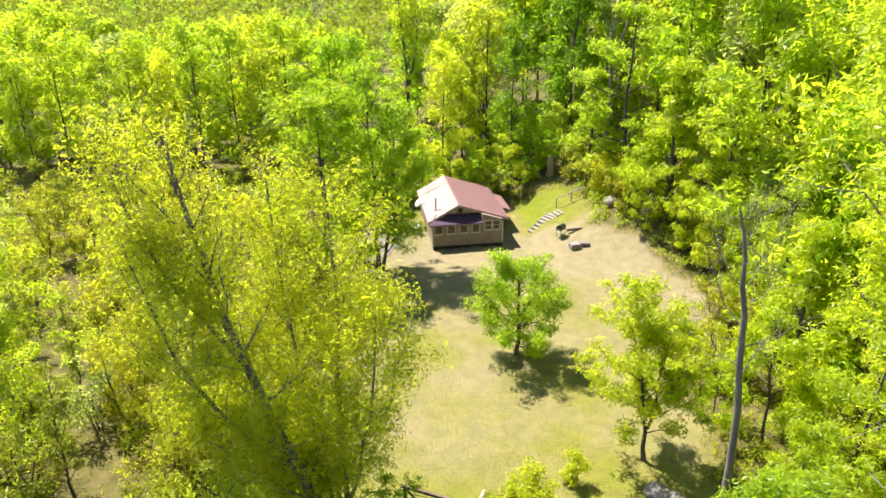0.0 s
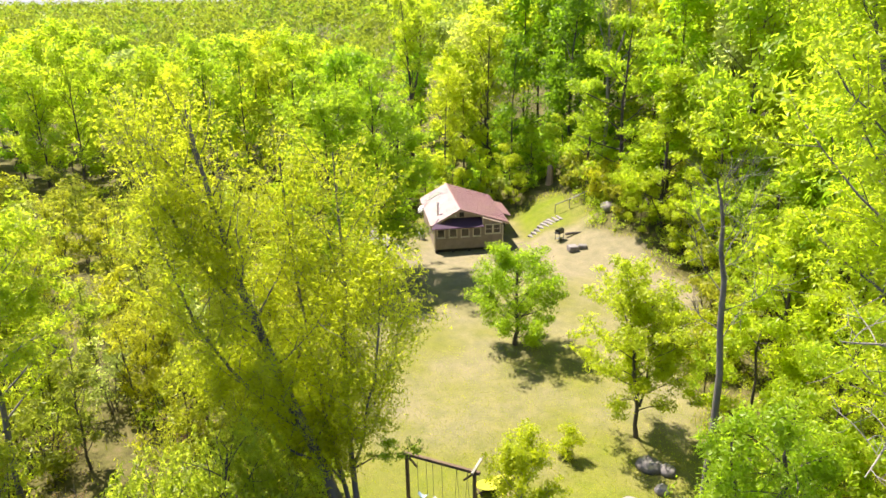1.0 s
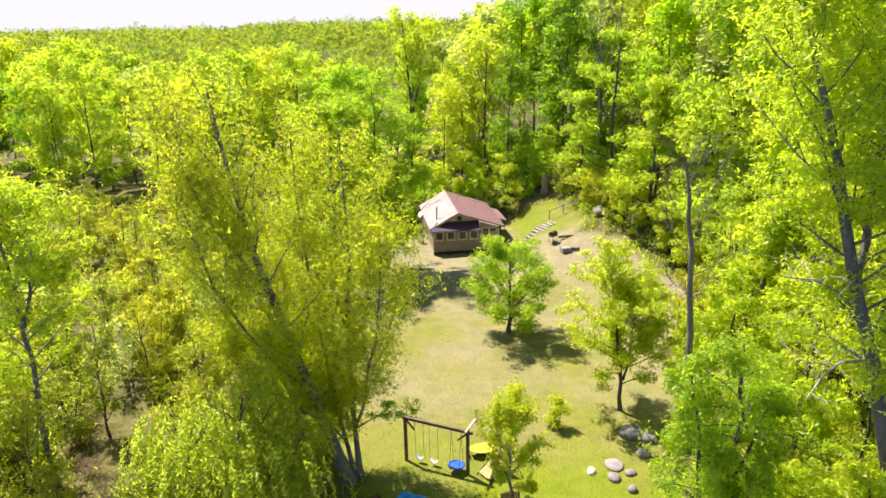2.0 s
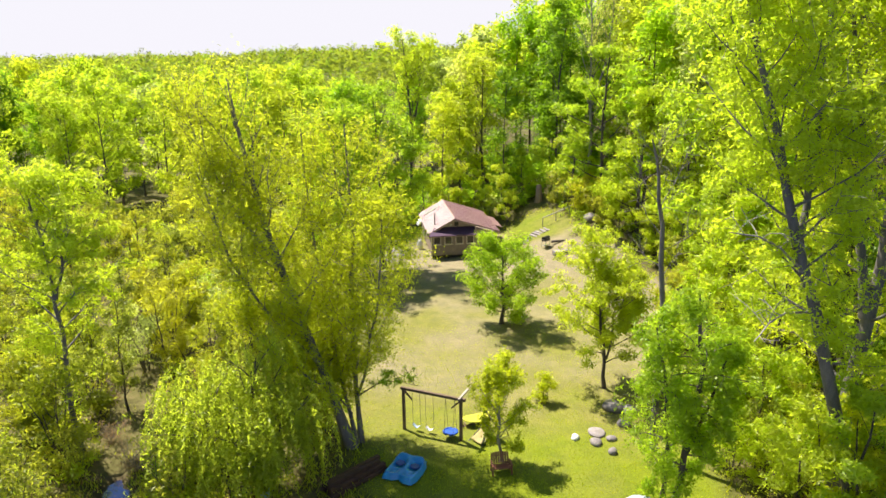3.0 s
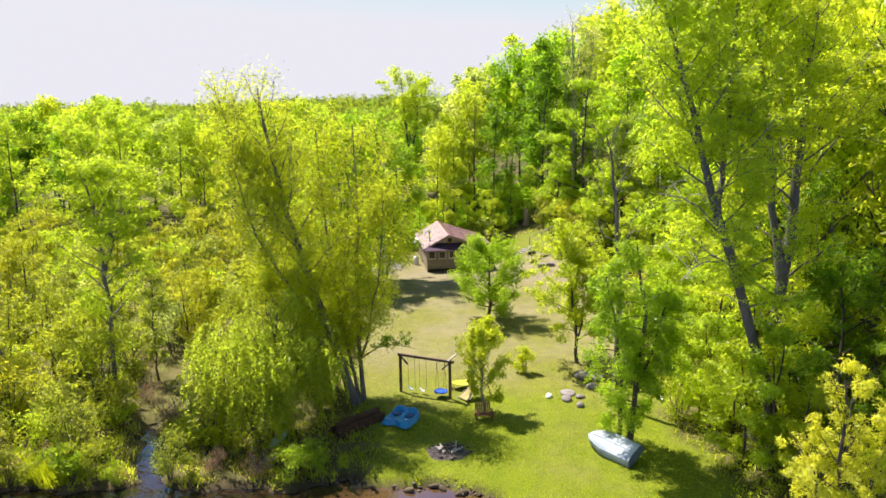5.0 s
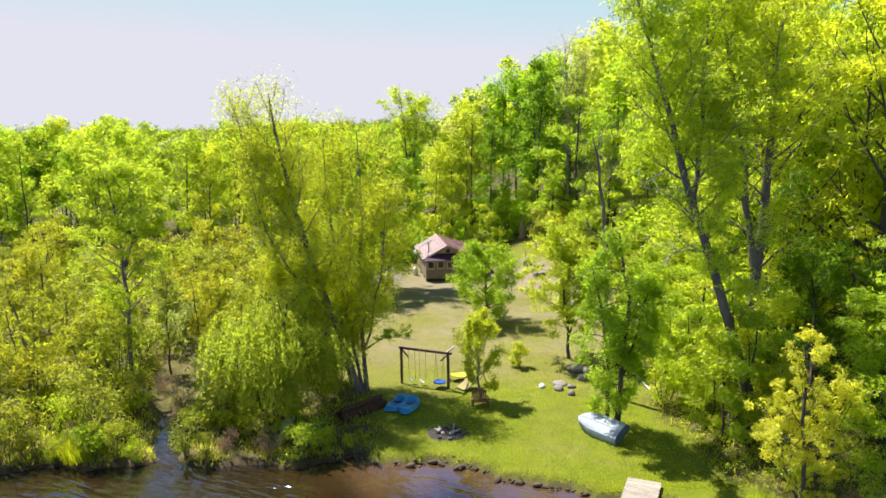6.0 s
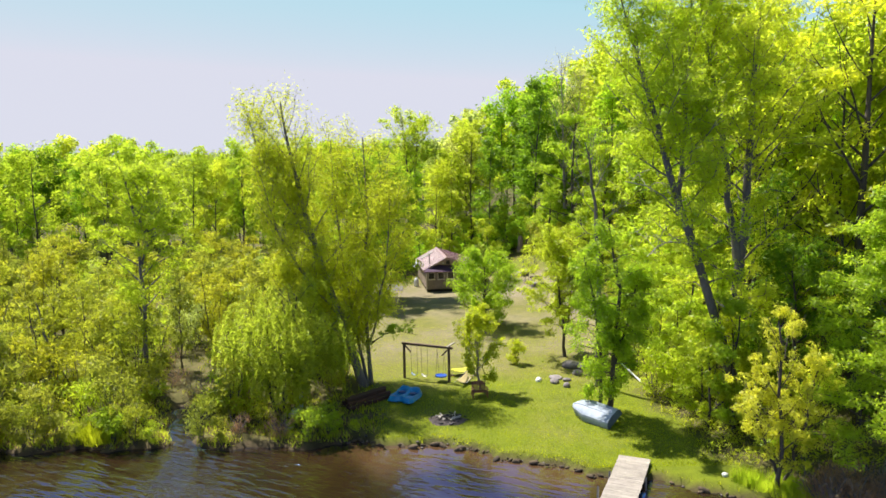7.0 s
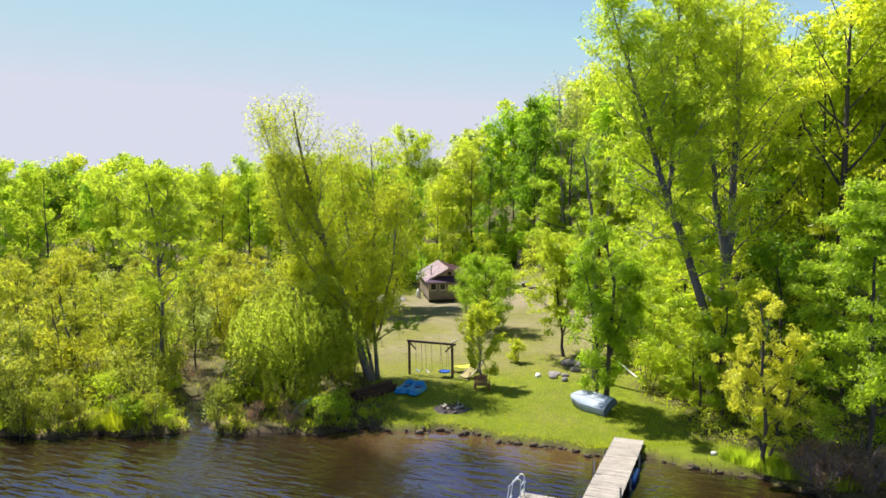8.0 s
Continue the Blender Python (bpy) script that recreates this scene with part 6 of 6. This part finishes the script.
def yard_things():
    # steps and handrail up the bank
    st = thing("garden_steps", pose(0, 0, 0), "pale stone steps climbing the grassy bank", "steps")
    for i in range(9):
        u = i * 0.4
        x, y = np.interp(u, [0, 2.5, 3.9, 6.5], [8.0, 10.0, 11.4, 14.0]), np.interp(u, [0, 2.5, 3.9, 6.5], [61.2, 62.6, 63.0, 63.2])
        m = pose(x, y, ground_z(x, y), 0, 0, 33 if u < 2.5 else 12)
        part("step", boxed(-0.1, 0.31, -0.65, 0.6, -0.15, 0.07 + 0.012 * (i % 2), 0.02, m), STONE, st)
    hr = thing("handrail", pose(10.5, 63.75, ground_z(10.5, 63.75), 0, 0, -2), "grey pipe handrail beside the bank path", "handrail")
    fs = (0, 0.33, 0.66, 1)
    zz = [ground_z(10.5 + 4.2 * f, 63.75 - 0.147 * f) - ground_z(10.5, 63.75) for f in fs]
    grey = plain("dull_grey_pipe", (0.16, 0.16, 0.16), (0.26, 0.26, 0.25), 0.6, 0.3, scale=5, fine=40, bump=0.05)
    for f, z in zip(fs, zz):
        tube_part("post", [(4.2 * f, 0, z - 0.1), (4.2 * f, 0, z + 0.95)], 0.045, grey, hr, 8)
    tube_part("rail", [(4.2 * f, 0, z + 0.95) for f, z in zip(fs, zz)], 0.045, grey, hr, 8)
    sp = thing("tree_stump", pose(10.9, 71, ground_z(10.9, 71)), "tall pale broken tree stump at the wood's edge", "stump")
    tube_part("trunk", [(0, 0, -0.1), (0, 0, 0.3), (0.03, 0, 1.2), (0.05, 0, 1.9), (0.2, 0, 2.05)], [0.5, 0.4, 0.34, 0.32, 0.02], plain("bare_stump_wood", (0.25, 0.16, 0.11), (0.42, 0.3, 0.22), 0.9, scale=2, fine=20, bump=0.5, stretch=(2, 2, 0.4)), sp, 10)
    # grill
    g = thing("grill", pose(10.05, 57.8, ground_z(10.05, 57.8), 0, 0, 50), "black lidded barbecue grill on a cart", "grill")
    part("firebox", boxed(-0.4, 0.4, -0.26, 0.26, 0.68, 0.9, 0.03), BLACK, g)
    pr = [(0.26 * math.cos(q), 0.903 + 0.24 * math.sin(q)) for q in np.linspace(0, math.pi, 9)]
    lid = part("lid", prism_x(pr, -0.4, 0.4), BLACK, g)
    tube_part("lid_handle", [(-0.2, -0.29, 1.0), (0.2, -0.29, 1.0)], 0.018, STEEL, lid, 6)
    for x in (-0.36, 0.36):
        for y in (-0.22, 0.22):
            part("leg", boxed(x - 0.025, x + 0.025, y - 0.025, y + 0.025, 0.0, 0.677, 0.004), STEEL, g)
    part("bottom_shelf", boxed(-0.335, 0.335, -0.195, 0.195, 0.2, 0.23, 0.005), STEEL, g)
    part("side_shelf", boxed(-0.62, -0.403, -0.2, 0.2, 0.84, 0.88, 0.01), BLACK, g)
    # low blocks by the sandy patch
    for x, y, sx, sy, sz, a, lab in [(10.85, 55.3, 0.85, 0.8, 0.5, 15, "tan weathered stone block on the sandy patch"), (11.75, 55.5, 0.75, 0.55, 0.36, -8, "low tan stone block on the sandy patch")]:
        b = part("stone_block", boxed(-sx / 2, sx / 2, -sy / 2, sy / 2, 0, sz, 0.06), STONE)
        b.matrix_basis = pose(x, y, ground_z(x, y) - 0.02, 0, 0, a)
        tagged(b, lab, "stone block", "stone blocks by the grill")
    lg = thing("log", pose(11.5, 58.3, ground_z(11.5, 58.3) + 0.12, 0, 0, 12), "dark fallen log beside the grill", "log")
    tube_part("bole", [(-0.9, 0, 0), (-0.88, 0, 0), (0, 0.03, 0.02), (0.88, 0, 0), (0.9, 0, 0)], [0.02, 0.13, 0.12, 0.1, 0.02], BARK, lg, 9)
    # pale pipe on the bank
    pp = tube_part("drain_pipe", [(12.85, 25.0, ground_z(12.85, 25) + 0.35), (13.05, 23.2, ground_z(13.05, 23.2) + 0.2), (13.25, 21.5, ground_z(13.25, 21.5) + 0.08)], 0.06, WHITE, None, 8)
    tagged(pp, "long white plastic pipe lying on the bank", "pipe")
    kk = thing("kayak", pose(-7.9, 17.6, ground_z(-7.9, 17.6) + 0.02, 0, 0, 75) @ Matrix.Scale(0.7, 4), "pale blue kayak half hidden under the willow", "kayak")
    pts = [(-1.5, 0, 0.3), (-1.2, 0, 0.2), (-0.5, 0, 0.19), (0.4, 0, 0.19), (1.1, 0, 0.2), (1.5, 0, 0.3)]
    tube_part("hull", pts, [0.02, 0.16, 0.3, 0.3, 0.18, 0.02], plain("pale_blue_shell", (0.3, 0.45, 0.6), (0.42, 0.56, 0.7), 0.4, scale=2, fine=20, bump=0.04), kk, 12)
    tube_part("cockpit_rim", [(0.42 * math.cos(q), 0.2 * math.sin(q), 0.49) for q in np.linspace(0, 2 * math.pi, 17)], 0.025, BLACK, kk, 6)


yard_things()


def bucket():
    top = thing("bucket", pose(-8.0, 19.05, ground_z(-8.0, 19.05), 0, 0, 20), "pale blue plastic bucket beside the willow", "bucket")
    tube_part("body", [(0, 0, 0.0), (0, 0, 0.02), (0, 0, 0.42), (0, 0, 0.44), (0, 0, 0.43), (0, 0, 0.06)], [0.17, 0.19, 0.23, 0.245, 0.22, 0.18], plain("pale_blue_plastic", (0.2, 0.32, 0.55), (0.3, 0.43, 0.66), 0.45, scale=3, fine=30, bump=0.05), top, 16)
    tube_part("handle", [(-0.24, 0, 0.42), (-0.2, 0.14, 0.5), (0, 0.2, 0.54), (0.2, 0.14, 0.5), (0.24, 0, 0.42)], 0.008, STEEL, top, 5)


bucket()


def gravel():
    rng = np.random.default_rng(21)
    n = 5200
    x = rng.uniform(-8.6, -4.1, n)
    y = rng.uniform(54.5, 63.5, n)
    keep = ((x + 6.3) / 2.2) ** 2 + ((y - 59) / 4.6) ** 2 < 1 + 0.3 * np.sin(x * 3)
    x, y = x[keep], y[keep]
    p = np.stack([x, y, height(x, y) + 0.03], 1)
    q = np.array([[1, 0, 0], [0, 1, 0], [-1, 0, 0], [0, -1, 0], [0, 0, 0.8]])
    s = rng.uniform(0.05, 0.14, (len(p), 1, 1))
    v = p[:, None] + q[None] * s * rng.uniform(0.6, 1.3, (len(p), 5, 1))
    b = np.arange(len(p))[:, None] * 5
    f = np.concatenate([b + np.array([[0, 1, 4]]), b + np.array([[1, 2, 4]]), b + np.array([[2, 3, 4]]), b + np.array([[3, 0, 4]])])
    tagged(mesh_object("gravel", v.reshape(-1, 3), f, STONE), "pale grey loose gravel on the drive", "gravel", kind="stuff")


gravel()


def grass():
    """Blades of turf on the lawn, longer ones along its edges and on the bank."""
    rng = np.random.default_rng(22)

    def blades(name, x, y, hgt, wid, mat, label):
        n = len(x)
        z = height(x, y)
        a = rng.uniform(0, 2 * math.pi, n)
        d = np.stack([np.cos(a), np.sin(a), np.zeros(n)], 1)
        p = np.stack([x, y, z - 0.01], 1)
        h = (hgt * rng.uniform(0.5, 1.3, n))[:, None]
        lean = np.stack([rng.normal(0, 0.4, n), rng.normal(0, 0.4, n), np.ones(n)], 1) * h
        v = np.stack([p - d * wid, p + d * wid, p + lean], 1).reshape(-1, 3)
        tagged(mesh_object(name, v, np.arange(3 * n).reshape(-1, 3), mat), label, "grass", kind="stuff")

    n = 60000
    x, y = rng.uniform(-9, 16, n), 10 + 28 * rng.uniform(0, 1, n) ** 1.4
    k = (lawn_mask(x, y) > 0.5) & (y > shore_y(x) + 0.25) & (rng.uniform(0, 1, n) < 1.25 - (y - 10) / 30)
    k &= ((x - 0.95) ** 2 + (y - 16.35) ** 2 > 1.1)
    blades("lawn_grass", x[k], y[k], 0.07, 0.022, LEAF["reed"], "short green lawn turf near the lake")
    n = 60000
    x, y = rng.uniform(-30, 24, n), rng.uniform(5, 70, n)
    m = lawn_mask(x, y)
    s = y - shore_y(x)
    k = ((m > 0.04) & (m < 0.75) & (s > 0.3)) | ((s > 0.15) & (s < 0.55) & (x > -4) & (x < 15)) | ((m <= 0.04) & (s > 0.2) & (rng.uniform(0, 1, n) < 0.22) & (y < 34))
    for name, n, mat, h, label in (("bank_grass", 11000, LEAF["willow"], 0.34, "green weeds and grass on the marshy bank"), ("dry_grass", 5000, LEAF["dry"], 0.26, "dry brown stalks and litter on the marshy bank")):
        bx = rng.uniform(-30, -2.6, n)
        by = shore_y(bx) + 0.06 + 6.5 * rng.uniform(0, 1, n) ** 1.5
        tuft = np.sin(bx * 2.1 + 1.7 * np.sin(by * 1.3)) + np.sin(by * 2.7 + bx * 0.8)
        q = (height(bx, by) > 0.05) & (tuft > -0.7) & (lawn_mask(bx, by) < 0.3)
        blades(name, bx[q], by[q], h * (0.7 + 0.3 * np.clip(tuft[q], -0.5, 1.5)), 0.03, mat, label)
    blades("tall_grass", x[k], y[k], np.where(s[k] < 0.6, 0.2, 0.36), 0.025, LEAF["reed"], "tall rough grass along the clearing's edges")


grass()


def shore_clumps():
    """Reeds, dry brush and leaning stems along the bank."""
    rng = np.random.default_rng(23)

    def reed(seed, h, n, mat, label, r):
        g = np.random.default_rng(seed)
        a = g.uniform(0, 2 * math.pi, n)
        rr = r * np.sqrt(g.uniform(0, 1, n))
        p = np.stack([rr * np.cos(a), rr * np.sin(a), np.zeros(n)], 1)
        hh = (h * g.uniform(0.55, 1.15, n))[:, None]
        tip = p + np.concatenate([p[:, :2] * 0.25 + g.normal(0, 0.12, (n, 2)), np.ones((n, 1))], 1) * hh
        midp = p * 0.4 + tip * 0.6 - np.array([0, 0, 0.0])
        w = np.stack([np.cos(a + 1.5), np.sin(a + 1.5), np.zeros(n)], 1) * 0.014
        v = np.stack([p - w, p + w, midp + w, tip], 1).reshape(-1, 3)
        ob = mesh_object("reed_clump", v, np.arange(4 * n).reshape(-1, 4), mat)
        return tagged(ob, label, "reeds")

    kinds = [reed(1, 0.95, 420, LEAF["reed"], "bright yellow-green reed clump at the water's edge", 0.75), reed(2, 0.7, 360, LEAF["lime"], "low green sedge clump at the water's edge", 0.7),
             reed(3, 0.7, 300, LEAF["dry"], "dry brown grass clump at the water's edge", 0.45)]
    spots = []
    for i in range(14):
        x = rng.uniform(-30, -5)
        y = float(shore_y(x)) + rng.uniform(0.15, 1.0)
        if x > -14.2:
            continue
        spots.append((int(rng.choice([0, 1, 2], p=[0.4, 0.4, 0.2])), at(x, y, rng.uniform(0, 360), rng.uniform(0.7, 1.3))))
    for i in range(16):
        x = rng.uniform(16.5, 24)
        y = float(shore_y(x)) + rng.uniform(0.2, 1.6)
        spots.append((int(rng.choice([1, 2], p=[0.75, 0.25])), at(x, y, rng.uniform(0, 360), rng.uniform(0.6, 1.0))))
    for x, y in ((15.3, 6.9), (15.7, 6.5), (15.9, 7.1), (16.2, 6.3), (15.6, 7.6), (14.6, 7.9), (14.2, 8.4)):
        spots.append((1, at(x, y, rng.uniform(0, 360), 0.9)))
    scatter(kinds, spots, "clumps along the water's edge")
    brush = tree("brush", 310, Matrix(), "low red-brown dry brush on the bank", "shrub", LEAF["dry"], BARK_DEAD,
                 [([(0.08 * math.cos(a), 0.08 * math.sin(a), -0.05), (0.35 * math.cos(a), 0.35 * math.sin(a), 0.5), (0.75 * math.cos(a + 0.4), 0.75 * math.sin(a + 0.4), 1.0)], 0.02, 0.006, 5) for a in (0.2, 1.3, 2.6, 3.7, 5.0)],
                 leaves=1000, size=0.09, spread=0.45, flat=0.9, limbs=5, first=0.2, reach=0.7, angle=50, rise=0.3, subs=1, sides=4, wide=0.35, up=0.1)
    bs = [(0, at(x, y, rng.uniform(0, 360), rng.uniform(0.8, 1.3))) for x, y in [(-14.5, 20), (-12.2, 24), (-16.8, 22.5), (-19, 27), (-13.5, 28), (-11, 19.5), (-17.5, 15.2), (-8.0, 14.2), (-10.4, 14.6), (16.4, 6.6), (17.2, 6.5), (18.3, 6.4), (19.3, 6.3), (18.0, 7.4), (20.3, 6.0), (17.2, 5.6), (19.9, 5.2),
                                                                                   (16.3, 5.7), (16.7, 5.1), (17.7, 5.0), (18.4, 4.6), (18.9, 5.4), (17.9, 5.7), (19.4, 4.4), (20.4, 4.6), (16.9, 6.0), (18.6, 5.9)]]
    scatter([brush], bs, "dry brush on the bank")
    bush = shrub(311, LEAF["yellow"], 2.2, 1.3, 1500, 0.2, "rounded yellow-green bush on the lawn", "bush")
    bush.matrix_basis = at(5.75, 26.3, 0, 0.72)


shore_clumps()


def bank_stones():
    """Dark wet stones and roots along the cut edge of the bank."""
    rng = np.random.default_rng(29)
    wet = plain("wet_bank_stone", (0.03, 0.024, 0.02), (0.13, 0.105, 0.09), 0.55, scale=3, fine=20, bump=0.6, island=0.3)
    protos = [rock(bmesh.new(), (0, 0, 0), 1.0, rng, f) for f in (0.55, 0.7, 0.45, 0.6)]
    meshes = []
    for bm in protos:
        ob = part("bank_stone", bm, wet, smooth=True)
        meshes.append(ob)
    spots = []
    for i in range(34):
        x = rng.uniform(-5, 16.5)
        if 8.6 < x < 10.9:
            continue
        y = float(shore_y(x)) + rng.uniform(-0.16, 0.22)
        r = rng.uniform(0.04, 0.11)
        spots.append((int(rng.integers(4)), pose(x, y, max(0.0, ground_z(x, y)) + r * 0.2, 0, 0, rng.uniform(0, 360)) @ Matrix.Diagonal((r, r, r, 1))))
    for ob in meshes:
        tagged(ob, "small dark wet stone at the water's edge", "stone")
    scatter(meshes, spots, "stones along the bank")
    soil = plain("bank_soil", (0.035, 0.026, 0.016), (0.12, 0.085, 0.05), 0.95, scale=3, fine=22, bump=0.9, island=0.25)
    clods = []
    for f in (0.5, 0.65, 0.4):
        ob = part("soil_clod", rock(bmesh.new(), (0, 0, 0), 1.0, rng, f), soil, smooth=True)
        clods.append(tagged(ob, "dark clod of soil fallen from the cut bank", "soil"))
    spots = []
    for i in range(120):
        x = rng.uniform(-6, 16)
        if 8.4 < x < 11.0:
            continue
        y = float(shore_y(x)) + rng.uniform(-0.2, 0.16)
        r = rng.uniform(0.04, 0.13) + 0.12 * (i % 9 == 0)
        spots.append((int(rng.integers(3)), pose(x, y, rng.uniform(0.0, 0.12), rng.uniform(-30, 30), rng.uniform(-20, 20), rng.uniform(-60, 60)) @ Matrix.Diagonal((r * 1.3, r * 0.75, r * 1.1, 1))))
    scatter(clods, spots, "clods along the bank")


bank_stones()
